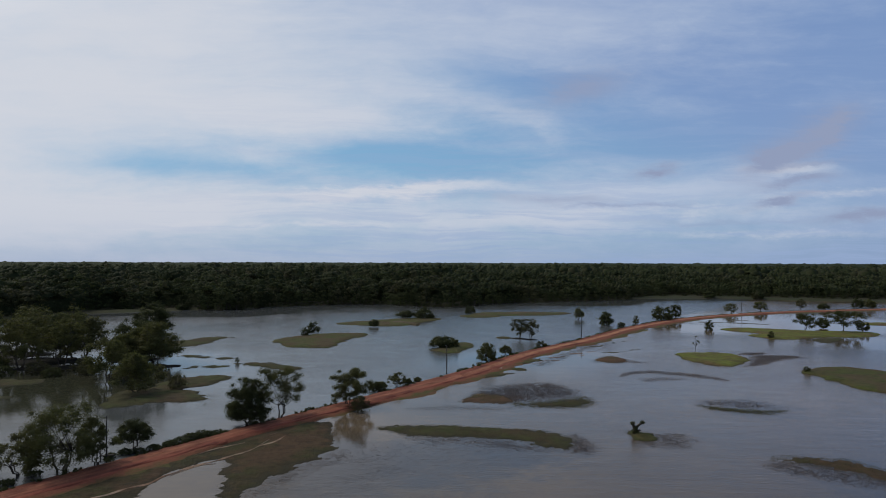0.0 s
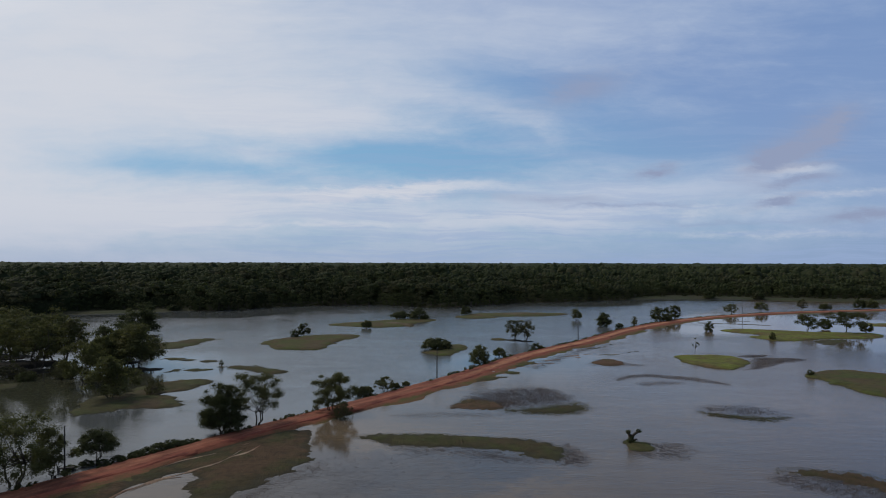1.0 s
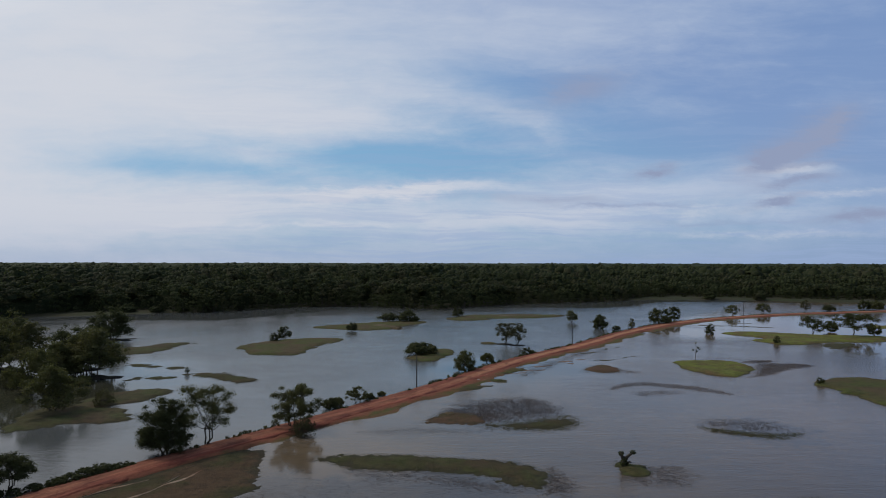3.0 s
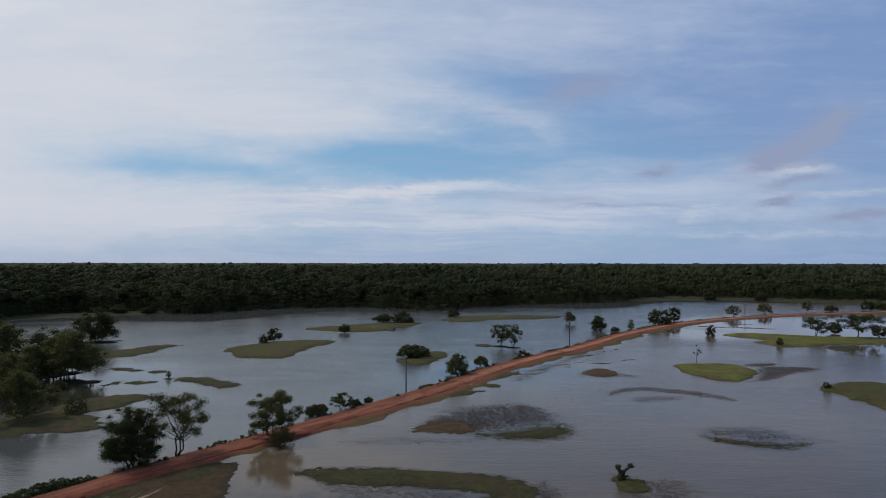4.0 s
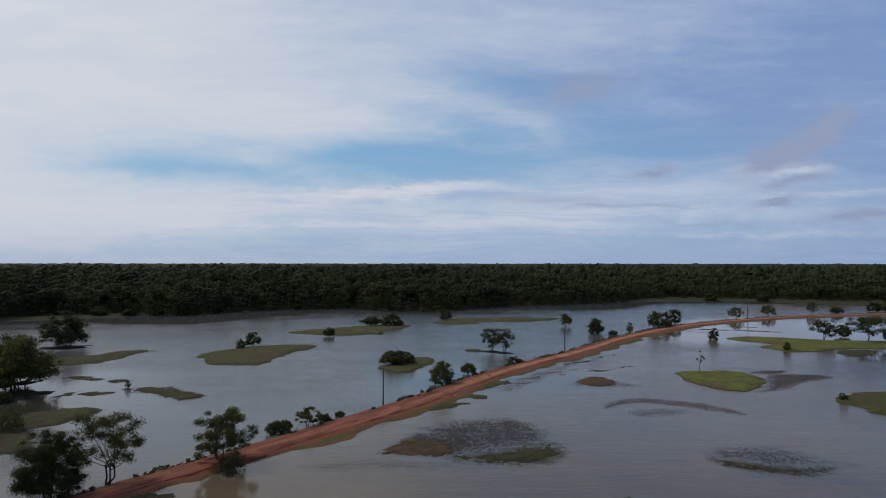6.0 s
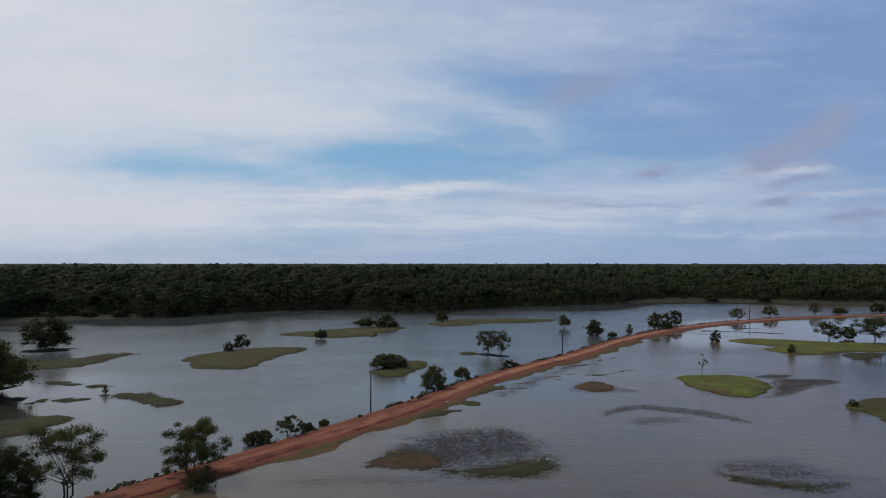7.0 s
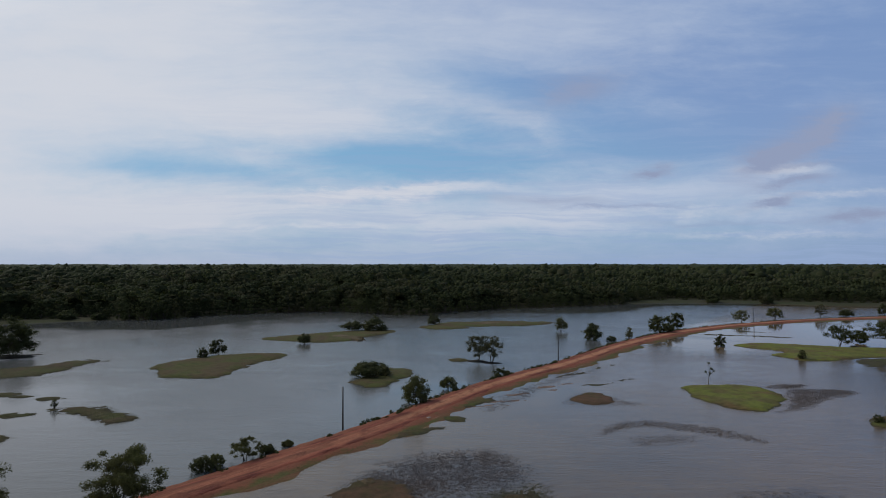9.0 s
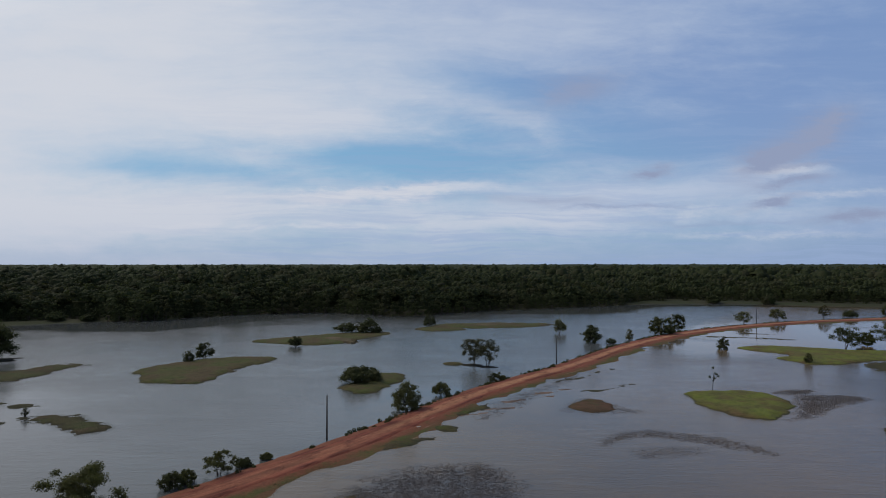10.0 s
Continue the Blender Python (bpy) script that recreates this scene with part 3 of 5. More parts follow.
        for i in range(s, len(boughs), stems):
            bx, by, bz, br = boughs[i]
            tip = Vector((bx + lean * bz / h, by, bz - 0.25 * br))
            bend = fork.lerp(tip, 0.45) + Vector((rng.uniform(-.05, .05) * w, rng.uniform(-.05, .05) * w, -0.05 * h))
            bend.z = max(bend.z, fork.z * 0.9)
            limb = [tube([fork - Vector((0, 0, 0.06 * h * rng.rand())), bend, tip], [rad * 0.6, rad * 0.42, rad * 0.2], 5)]
            for j in range(i, k, len(boughs) * 2):
                q = Vector(cs[j])
                limb.append(tube([tip, tip.lerp(q, 0.5) - Vector((0, 0, 0.06 * br)), q], [rad * 0.2, rad * 0.13, rad * 0.05], 4))
            branches.append(joined(limb))
        for i in range(s, 0 if boughs else min(k, int(limbs * clumps)), stems):
            tip = Vector(cs[i])
            bend = fork.lerp(tip, 0.5) + Vector((rng.uniform(-.04, .04) * w, rng.uniform(-.04, .04) * w, -0.03 * h))
            parts.append(tube([fork, bend, tip], [rad * 0.55, rad * 0.32, rad * 0.1], 5))
    tv, tf = joined(parts)
    trunk = mesh_object("trunk", tv, tf, BARK, foot, smooth_faces=True)
    for bv, bf in branches:
        mesh_object("limb", bv, bf, BARK, trunk, smooth_faces=True)
    mesh_object("crown", v, f, leaf or LEAF, foot)
    return foot


def island(name, shape, label, mat, height=0.5, step=0.8, rough=1.0, seed=1, blades=0, blade_mat=None, blade_size=0.11, category="island", ragged=0.22, slope=1.6):
    """A low mound that rises out of the water. Its shape: lobes (centre x, y, half length, half width, degrees) or the corners of a rounded outline."""
    x0, x1, y0, y1 = extent(shape, 5)
    nx, ny = int((x1 - x0) / step) + 2, int((y1 - y0) / step) + 2
    gx, gy = np.meshgrid(np.linspace(x0, x1, nx), np.linspace(y0, y1, ny))
    p = np.stack([gx, gy], -1)
    F = island_field(p, shape, rough, seed)
    if ragged:
        # pools and tussocks that break up the shore
        F = F - ragged * np.exp(-np.maximum(F, 0) / 3.0) * (0.5 + fold(p, 1.6, seed + 12) + 0.8 * fold(p, 0.7, seed + 13))
    z = np.where(F > 0, height * np.tanh(F / slope) + 0.06 * fold(p, 2.5, seed + 3) * np.minimum(F, 1), np.maximum(F * 0.5, -0.75))
    keep = F > -1.7
    quad = keep[:-1, :-1] & keep[1:, :-1] & keep[:-1, 1:] & keep[1:, 1:]
    ids = np.arange(nx * ny).reshape(ny, nx)
    faces = np.stack([ids[:-1, :-1][quad], ids[:-1, 1:][quad], ids[1:, 1:][quad], ids[1:, :-1][quad]], 1)
    used, inv = np.unique(faces, return_inverse=True)
    verts = np.stack([gx, gy, z], -1).reshape(-1, 3)[used]
    foot = new(name)
    cx, cy = (x0 + x1) / 2, (y0 + y1) / 2
    foot.matrix_world = pose(cx, cy, -0.6)
    tagged(foot, label, category)
    mesh_object("mound", verts - np.array([cx, cy, -0.6]), inv.reshape(faces.shape), mat, foot, smooth_faces=True)
    if blades:
        q = scatter(np.random.RandomState(seed), shape, rough, seed, int(blades * 1.6), -0.25, 0.7)
        q2 = scatter(np.random.RandomState(seed + 1), shape, rough, seed, int(blades * 0.9), 0.4, 99, 0.5)
        blade_mesh("grass", np.concatenate([q, q2]), blade_mat or BLADE, blade_size, seed, foot, (cx, cy, -0.6), base=np.concatenate([np.full(len(q), -0.03), np.full(len(q2), 0.10 + 0.5 * height)]))
    return foot


def extent(shape, margin):
    """Least and greatest x and y of a shape of lobes or of an outline."""
    L = np.array(shape, float)
    m = margin + (L[:, 2].max() if L.shape[1] == 5 else 0)
    return L[:, 0].min() - m, L[:, 0].max() + m, L[:, 1].min() - m, L[:, 1].max() + m


def outline_field(q, corners):
    """Metres inside a closed outline with rounded corners, below zero outside."""
    C = np.array(corners, float)
    for _ in range(2):
        n = np.roll(C, -1, 0)
        C = np.stack([0.75 * C + 0.25 * n, 0.25 * C + 0.75 * n], 1).reshape(-1, 2)
    x, y = q[..., 0], q[..., 1]
    best, inside = np.full(x.shape, 1e9), np.zeros(x.shape, bool)
    for (ax, ay), (bx, by) in zip(C, np.roll(C, -1, 0)):
        dx, dy = bx - ax, by - ay
        t = np.clip(((x - ax) * dx + (y - ay) * dy) / (dx * dx + dy * dy + 1e-9), 0, 1)
        best = np.minimum(best, (x - ax - t * dx) ** 2 + (y - ay - t * dy) ** 2)
        inside ^= ((ay > y) != (by > y)) & (x < dx * (y - ay) / (dy if abs(dy) > 1e-9 else 1e-9) + ax)
    return np.sqrt(best) * np.where(inside, 1, -1)


def island_field(p, shape, rough, seed):
    """Metres inside the shore, below zero in the water."""
    warp = np.stack([fold(p, 9.0, seed + 1), fold(p, 9.0, seed + 2)], -1) * rough
    run = p * np.array([0.35, 1.0])
    wobble = rough * (0.55 * fold(p, 3.2, seed) + 0.34 * fold(p, 1.3, seed + 5) + 0.45 * fold(run, 1.1, seed + 6) + 0.95 * fold(run, 3.2, seed + 7))
    if len(shape[0]) == 2:
        return outline_field(p + 0.45 * warp, shape) + 0.7 * wobble
    F = np.full(p.shape[:-1], -9.0)
    q = p + 1.3 * warp
    for cx, cy, a, b, deg in shape:
        c, s = math.cos(radians(deg)), math.sin(radians(deg))
        dx, dy = q[..., 0] - cx, q[..., 1] - cy
        r = np.sqrt(((dx * c + dy * s) / a) ** 2 + ((-dx * s + dy * c) / b) ** 2)
        F = np.maximum(F, (1 - r) * min(a, b))
    return F + wobble


def scatter(rng, shape, rough, seed, count, lo, hi, patchy=0.0, fade=0.0):
    """Plan points with lo < field < hi, thinning out over fade metres from the rim."""
    out = []
    x0, x1, y0, y1 = extent(shape, 2)
    for _ in range(40):
        n = count * 4
        p = np.stack([rng.uniform(x0, x1, n), rng.uniform(y0, y1, n)], -1)
        F = island_field(p, shape, rough, seed)
        ok = (F > lo) & (F < hi)
        if patchy:
            ok &= rng.rand(n) < np.clip(0.25 + patchy * fold(p, 5.0, seed + 9) + F / 6, 0.02, 1)
        if fade:
            clump = np.clip(0.68 + 0.30 * fold(p, 3.0, seed + 9) + 0.25 * fold(p, 0.9, seed + 10), 0.1, 1)
            ok &= rng.rand(n) < np.clip((F - lo) / fade, 0, 1) ** 1.2 * clump
        out.append(p[ok])
        if sum(map(len, out)) >= count:
            break
    return np.concatenate(out)[:count]


def blade_mesh(name, p, mat, size, seed, parent=None, origin=(0, 0, 0), tall=1.0, base=-0.03):
    """Tufts of two blades at plan points, growing through the water's surface."""
    rng = np.random.RandomState(seed + 50)
    n = len(p)
    tri = []
    for k in range(2):
        a = rng.uniform(0, 6.28, n)
        hgt = size * rng.uniform(0.25, 1.0, n) * tall
        wd = size * rng.uniform(0.14, 0.3, n)
        tilt = size * rng.uniform(0.2, 0.8, n)
        cx, sy = np.cos(a), np.sin(a)
        b0 = np.stack([p[:, 0] - sy * wd, p[:, 1] + cx * wd, np.zeros(n) + base], -1)
        b1 = np.stack([p[:, 0] + sy * wd, p[:, 1] - cx * wd, np.zeros(n) + base], -1)
        tp = np.stack([p[:, 0] + cx * tilt, p[:, 1] + sy * tilt, hgt + base], -1)
        tri.append(np.stack([b0, b1, tp], 1))
    v = np.concatenate(tri).reshape(-1, 3) - np.array(origin)
    ob = mesh_object(name, v, np.arange(len(v)).reshape(-1, 3), mat, parent)
    ob["kind"] = "stuff"
    return ob


def sedge(shape, label, count, size=0.32, rough=1.2, seed=1, mat=None, fade=4.0):
    rng = np.random.RandomState(seed)
    q = scatter(rng, shape, rough, seed, count // 6, -0.6, 99, 0, fade)
    # six tufts to a tussock, some tussocks broad and some a single shoot
    spread = np.repeat(rng.uniform(0.02, 0.16, len(q)), 6)
    q = np.repeat(q, 6, 0) + rng.normal(size=(len(q) * 6, 2)) * spread[:, None] * np.array([1.5, 1.0])
    ob = blade_mesh("water_sedge", q, mat or BLADE_DARK, size, seed, tall=0.75, base=0.0)
    return tagged(ob, label, "sedge", kind="stuff")


def track(points, half, label, seed):
    """A worn strip of pale sand lying on the flat, thinning towards its ends."""
    pts = np.array(points, float)
    d = np.concatenate([[0], np.cumsum(np.linalg.norm(np.diff(pts, axis=0), axis=1))])
    run = np.arange(0, d[-1], 0.4)
    line = np.stack([np.interp(run, d, pts[:, 0]), np.interp(run, d, pts[:, 1])], -1)
    for _ in range(8):
        line[1:-1] = 0.5 * line[1:-1] + 0.25 * (line[:-2] + line[2:])
    t = np.gradient(line, axis=0)
    t /= np.linalg.norm(t, axis=1)[:, None]
    side = np.stack([t[:, 1], -t[:, 0]], -1)
    line = line + side * (0.3 * fold(line, 4.0, seed))[:, None]
    w = half * (0.65 + 0.6 * fold(line, 2.4, seed + 1)) * np.minimum(1, np.minimum(run, run[-1] - run) / 2.5 + 0.15)
    w = np.maximum(w, 0.03)
    cols = np.array([-1.0, -0.5, 0.0, 0.5, 1.0])
    drop = np.array([-0.06, 0.0, 0.01, 0.0, -0.06])
    xy = line[:, None] + side[:, None] * (w[:, None] * cols)[:, :, None]
    lie = 0.28 * np.tanh(np.maximum(island_field(xy, FLAT_SHAPE, 0.7, 51), 0) / 4.0) + 0.05
    zz = lie + drop[None] + 0.01 * fold(xy, 1.0, seed + 2)
    n = len(line)
    ids = np.arange(n * 5).reshape(n, 5)
    faces = np.stack([ids[:-1, :-1].ravel(), ids[:-1, 1:].ravel(), ids[1:, 1:].ravel(), ids[1:, :-1].ravel()], 1)
    ob = mesh_object("sand_track", np.concatenate([xy, zz[..., None]], -1).reshape(-1, 3), faces, SAND, smooth_faces=True)
    return tagged(ob, label, "track")


# ---- ground, water, road ----


def shore(x):
    return np.interp(x, SHORE_X, SHORE_Y)


def axis(lo, hi, step, far):
    inner = np.arange(lo, hi + step, step)
    outer = np.array([1.25 ** k for k in range(1, 60)]) * step * 3
    outer = outer[outer < far]
    return np.concatenate([(lo - outer)[::-1], inner, hi + outer])


def make_ground():
    ax, ay = axis(-330, 460, 5.0, 3500), axis(-60, 600, 5.0, 3500)
    gx, gy = np.meshgrid(ax, ay)
    p = np.stack([gx, gy], -1)
    inland = gy - shore(gx) + 3 * fold(p, 40, 1) + 2 * fold(p, 14, 2)
    inland = np.maximum(inland, np.maximum(-gy - 420, np.abs(gx - 60) - 640) * 0.6)
    z = np.clip(0.16 * inland, -0.6, 0.9) + 0.12 * fold(p, 9, 4) * (inland > 0)
    ids = np.arange(gx.size).reshape(gx.shape)
    faces = np.stack([ids[:-1, :-1].ravel(), ids[:-1, 1:].ravel(), ids[1:, 1:].ravel(), ids[1:, :-1].ravel()], 1)
    ob = mesh_object("ground", np.stack([gx, gy, z], -1).reshape(-1, 3), faces, LAND, smooth_faces=True)
    tagged(ob, "low grassy land round a flooded plain", "ground", kind="structure")


make_ground()
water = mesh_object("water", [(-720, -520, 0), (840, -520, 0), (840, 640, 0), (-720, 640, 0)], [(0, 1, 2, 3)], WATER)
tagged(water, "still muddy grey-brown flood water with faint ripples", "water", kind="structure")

# points of the road's middle and its half width
ROAD_LINE = ((-110, -2, 2.2), (-75, 40, 2.2), (-58, 62.5, 2.2), (-50, 73.5, 2.2), (-45.4, 80.4, 2.2), (-41.8, 85.3, 2.1), (-38.1, 90.7, 2.2), (-33.9, 97.5, 2.0),
             (-28.4, 104.8, 1.9), (-22.1, 113.4, 2.1), (-14.5, 123, 2.3), (-9.9, 129.2, 2.5), (-2.5, 139.5, 2.7), (7.4, 153.4, 2.8), (15.9, 168, 2.8), (21.3, 177.5, 2.7))
ROAD_LINE += ((27.5, 187, 2.7), (34.7, 197, 2.7), (42.6, 206.8, 2.7), (52, 218, 2.8), (64.2, 236, 2.9), (78.1, 255.4, 3.0), (94.2, 275, 3.1), (111.5, 293, 3.2),
              (129, 308, 3.2), (147, 320.5, 3.2), (165, 331, 3.1), (183, 340, 3.1), (200, 347, 3.1), (218, 353, 3.1), (239, 359.5, 3.1), (300, 378, 3.1), (420, 410, 3.1))


def centreline(step=1.2):
    pts = [Vector(q) for q in ROAD_LINE]
    out = []
    for i in range(1, len(pts) - 2):
        a, b, c, d = pts[i - 1:i + 3]
        n = max(2, int((c - b).length / step))
        for k in range(n):
            t = k / n
            out.append(0.5 * ((2 * b) + (c - a) * t + (2 * a - 5 * b + 4 * c - d) * t * t + (3 * b - a - 3 * c + d) * t ** 3))
    P = np.array([tuple(q) for q in out])
    for _ in range(14):
        P[1:-1] = 0.5 * P[1:-1] + 0.25 * (P[:-2] + P[2:])
    width, P = P[:, 2], P[:, :2]
    T = np.gradient(P, axis=0)
    T /= np.linalg.norm(T, axis=1)[:, None]
    run = np.concatenate([[0], np.cumsum(np.linalg.norm(np.diff(P, axis=0), axis=1))])
    return P, np.stack([T[:, 1], -T[:, 0]], -1), run, width


LINE, SIDE, RUN, HALF = centreline()


def strip(name, offsets, height, mat, label):
    """A band along the road. offsets: metres to the right for each column and row; height: z of the same."""
    n, k = offsets.shape
    xy = LINE[:, None, :] + SIDE[:, None, :] * offsets[:, :, None]
    verts = np.concatenate([xy, height(xy, offsets)[:, :, None]], -1).reshape(-1, 3)
    uvs = np.stack([np.repeat(RUN[:, None], k, 1), offsets - HALF[:, None]], -1).reshape(-1, 2)
    ids = np.arange(n * k).reshape(n, k)
    faces = np.stack([ids[:-1, :-1].ravel(), ids[:-1, 1:].ravel(), ids[1:, 1:].ravel(), ids[1:, :-1].ravel()], 1)
    ob = mesh_object(name, verts, faces, mat, smooth_faces=True, uvs=uvs)
    return tagged(ob, label, name, kind="structure")


def crown_z(offsets, xy):
    return 0.50 - 0.012 * offsets ** 2 + 0.03 * fold(xy, 3.0, 21)


def verge_z(xy, off):
    w = 1.7 + 1.5 * np.clip((LINE[:, 0] + 20) / 45, 0, 1) + 2.0 * fold(LINE, 9.0, 31) + 1.3 * fold(LINE, 3.0, 32)
    w = np.clip(w, 0.5, 7)[:, None]
    h = HALF[:, None]
    right = 0.36 * (1 - np.clip((off - h) / w, 0, 3.0) ** 0.8) + 0.03 * fold(xy, 1.6, 33)
    left = 0.34 + (off + h) * 0.17 + 0.06 * fold(xy, 1.5, 34)
    left = np.where(off < -h - 1.9, left - 0.6 * (-h - 1.9 - off), left)
    return np.maximum(np.where(off > h - 0.3, right, np.where(off < -h + 0.2, left, 0.30)), -0.75)


def make_road():
    cols = np.concatenate([np.linspace(-6.6, -2.2, 10), np.linspace(-1.6, 1.6, 3), np.linspace(2.0, 12.0, 26)])
    strip("embankment", np.repeat(cols[None, :], len(LINE), 0), verge_z, VERGE, "low earth causeway with a grassy, eroded verge")
    lw = HALF + 0.15 * fold(LINE, 5.0, 35)
    rw = HALF + 0.35 * fold(LINE, 6.0, 36) + 0.2 * fold(LINE, 2.2, 37)
    s = np.linspace(0, 1, 15)[None, :]
    off = -lw[:, None] + (lw + rw)[:, None] * s

    def z(xy, o):
        edge = np.minimum(s, 1 - s) * 2
        rut = -0.05 * (np.exp(-((o - 1.0) / 0.35) ** 2) + np.exp(-((o + 0.9) / 0.35) ** 2))
        return np.where(edge <= 0.01, 0.24, crown_z(o, xy) + rut + 0.02)

    strip("road", off, z, ROAD, "rutted red laterite dirt road with pale sandy streaks")


make_road()

# ---- islands ----
island("grass_island", [(-59.6, 209.5), (-60.3, 221.0), (-54.7, 227.4), (-48.7, 236.4), (-38.1, 239.6), (-28.5, 239.5), (-28.8, 230.1), (-33.1, 223.4), (-35.4, 211.6), (-36.4, 208.5), (-34.7, 201.9), (-38.4, 198.6), (-45.9, 198.0), (-53.3, 201.4), (-55.3, 211.0)], "low green grass island with two shrubs", GRASS, rough=1.25, seed=3, step=0.6, blades=2200)
island("grass_island", [(-50.7, 273.3), (-42.7, 285.1), (-33.4, 290.3), (-21.7, 301.0), (-11.2, 304.0), (0.8, 304.2), (-2.8, 290.8), (-8.9, 285.7), (-13.9, 269.4), (-22.9, 265.0), (-32.5, 267.0), (-40.2, 271.2)], "long flat grass island with bare sandy patches", GRASS, seed=5, step=1.0, blades=1200)
island("grass_island", [(-6.1, 193.2), (-2.9, 197.0), (0.1, 203.7), (2.6, 212.8), (7.7, 211.9), (11.9, 207.3), (10.0, 201.5), (7.4, 196.9), (6.1, 190.7), (2.8, 187.2), (-1.2, 189.6)], "small grass island under a spreading bush", GRASS, seed=7, blades=900)
island("grass_island", [(19.7, 316.8, 10, 10, 6), (42, 330.8, 29, 11, 7)], "long narrow grass island far out in the water", GRASS, seed=9, step=1.0, blades=900)
island("grass_island", [(23, 226.6, 3.1, 3.4, 0)], "tiny round grass islet", GRASS, seed=11, step=0.5, rough=0.5, blades=150)
island("mud_bank", [(27.2, 223.8, 3.3, 2.0, -15), (31.3, 221, 3.2, 1.9, 0)], "dark muddy bank at the foot of two trees", SOIL_BANK, 0.35, step=0.5, rough=0.5, seed=12, category="bank")
island("grass_island", [(-106.7, 210.1), (-101.0, 211.1), (-96.4, 215.2), (-89.5, 217.3), (-89.8, 221.7), (-87.5, 227.4), (-81.4, 227.4), (-75.8, 226.2), (-79.3, 221.7), (-80.4, 214.1), (-80.2, 202.6), (-85.6, 199.1), (-90.8, 195.7), (-96.6, 195.7)], "marshy grass island with a ragged shore", GRASS_WET, 0.35, rough=1.5, seed=14, step=0.6, blades=1300, ragged=1.5, slope=3.0)
island("marsh_islet", [(-57.3, 167.2), (-53.0, 169.7), (-47.7, 169.7), (-41.7, 165.8), (-35.9, 160.7), (-38.1, 156.5), (-42.5, 157.8), (-48.0, 162.8), (-53.0, 164.2)], "dark half-drowned islet of marsh grass", GRASS_WET, 0.28, rough=1.4, seed=16, step=0.5, blades=1400, ragged=1.0, slope=2.4)
island("marsh_islet", [(-62.3, 163.1, 4.2, 2.6, 0), (-67.3, 162.1, 1.8, 1.6, 33)], "small dark islet of marsh grass", GRASS_WET, 0.25, seed=18, step=0.4, rough=1.0, blades=300)
island("marsh_islet", [(-69.5, 178.9, 2.6, 2.1, -12), (-74.1, 181, 2.5, 2.0, -12)], "small ragged islet of marsh grass", GRASS_WET, 0.25, seed=19, step=0.4, rough=1.0, blades=250)
island("marsh_islet", [(-63.1, 176.4, 2.8, 1.5, 0)], "thin sliver of marsh grass in the water", GRASS_WET, 0.22, seed=20, step=0.4, rough=0.8, blades=150)
island("meadow_island", [(-65.2, 115.3), (-59.8, 119.4), (-53.9, 120.9), (-49.3, 121.9), (-47.6, 126.0), (-52.5, 131.4), (-57.9, 134.8), (-53.5, 138.6), (-50.5, 143.9), (-50.3, 148.8), (-55.5, 151.0), (-60.9, 148.7), (-64.7, 145.1), (-64.8, 134.8), (-68.8, 131.2), (-69.7, 125.2)], "flooded meadow with dark olive grass", GRASS_WET, 0.35, rough=1.4, seed=22, step=0.6, blades=2400, ragged=0.35)
island("marsh_islet", [(-101, 139.3, 9, 5.6, 24)], "flooded strip of brown grass under the trees", GRASS_WET, 0.3, seed=24, blades=700)
island("marsh_islet", [(-91, 125.3, 3.8, 1.9, 14)], "sliver of pale drowned grass", GRASS_WET, 0.2, seed=25, step=0.5, rough=0.5, blades=200)
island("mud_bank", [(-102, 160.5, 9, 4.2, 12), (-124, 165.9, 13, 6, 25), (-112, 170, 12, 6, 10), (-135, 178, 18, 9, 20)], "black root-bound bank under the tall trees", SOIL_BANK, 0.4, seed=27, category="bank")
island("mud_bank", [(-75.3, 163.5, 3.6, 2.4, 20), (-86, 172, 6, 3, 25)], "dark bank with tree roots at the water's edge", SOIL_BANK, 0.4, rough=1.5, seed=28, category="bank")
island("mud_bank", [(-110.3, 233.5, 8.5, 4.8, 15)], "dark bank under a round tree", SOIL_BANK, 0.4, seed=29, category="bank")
island("grass_island", [(71.6, 188.9), (78.3, 190.0), (84.7, 190.5), (88.7, 188.2), (89.7, 184.2), (89.3, 179.5), (87.8, 175.2), (83.7, 169.9), (79.3, 165.8), (76.1, 165.0), (73.9, 166.6), (71.9, 170.0), (70.0, 174.4), (70.0, 179.7)], "bright green grass island with a lone sapling", GRASS_LIVE, 0.5, rough=1.0, seed=31, step=0.5, blades=1400)
island("grass_island", [(90.5, 156.9), (99.2, 163.8), (108.0, 165.6), (111.2, 161.4), (114.5, 158.1), (117.0, 153.4), (114.9, 142.0), (101.9, 130.5), (94.3, 130.4), (92.5, 134.3), (92.4, 141.8), (92.3, 150.1)], "broad olive grass island with a bushy tip", GRASS, 0.5, seed=33, blades=1500)
island("grass_island", [(114.6, 257.5), (126.4, 262.9), (136.2, 260.0), (143.1, 255.9), (149.7, 251.9), (160.1, 249.3), (175.5, 247.9), (170.3, 237.5), (160.1, 229.2), (146.9, 231.3), (138.7, 228.4), (129.1, 223.7), (122.4, 222.8), (119.4, 225.7), (118.6, 231.6), (116.8, 235.8), (125.0, 240.2), (124.7, 244.8), (119.4, 249.7)], "long green grass island below spreading trees", GRASS_LIVE, 0.5, seed=35, step=1.0, blades=1800)
island("grass_island", [(206, 279, 16, 7, -18)], "strip of green grass beyond the tree island", GRASS_LIVE, 0.45, seed=36, step=1.0, blades=500)
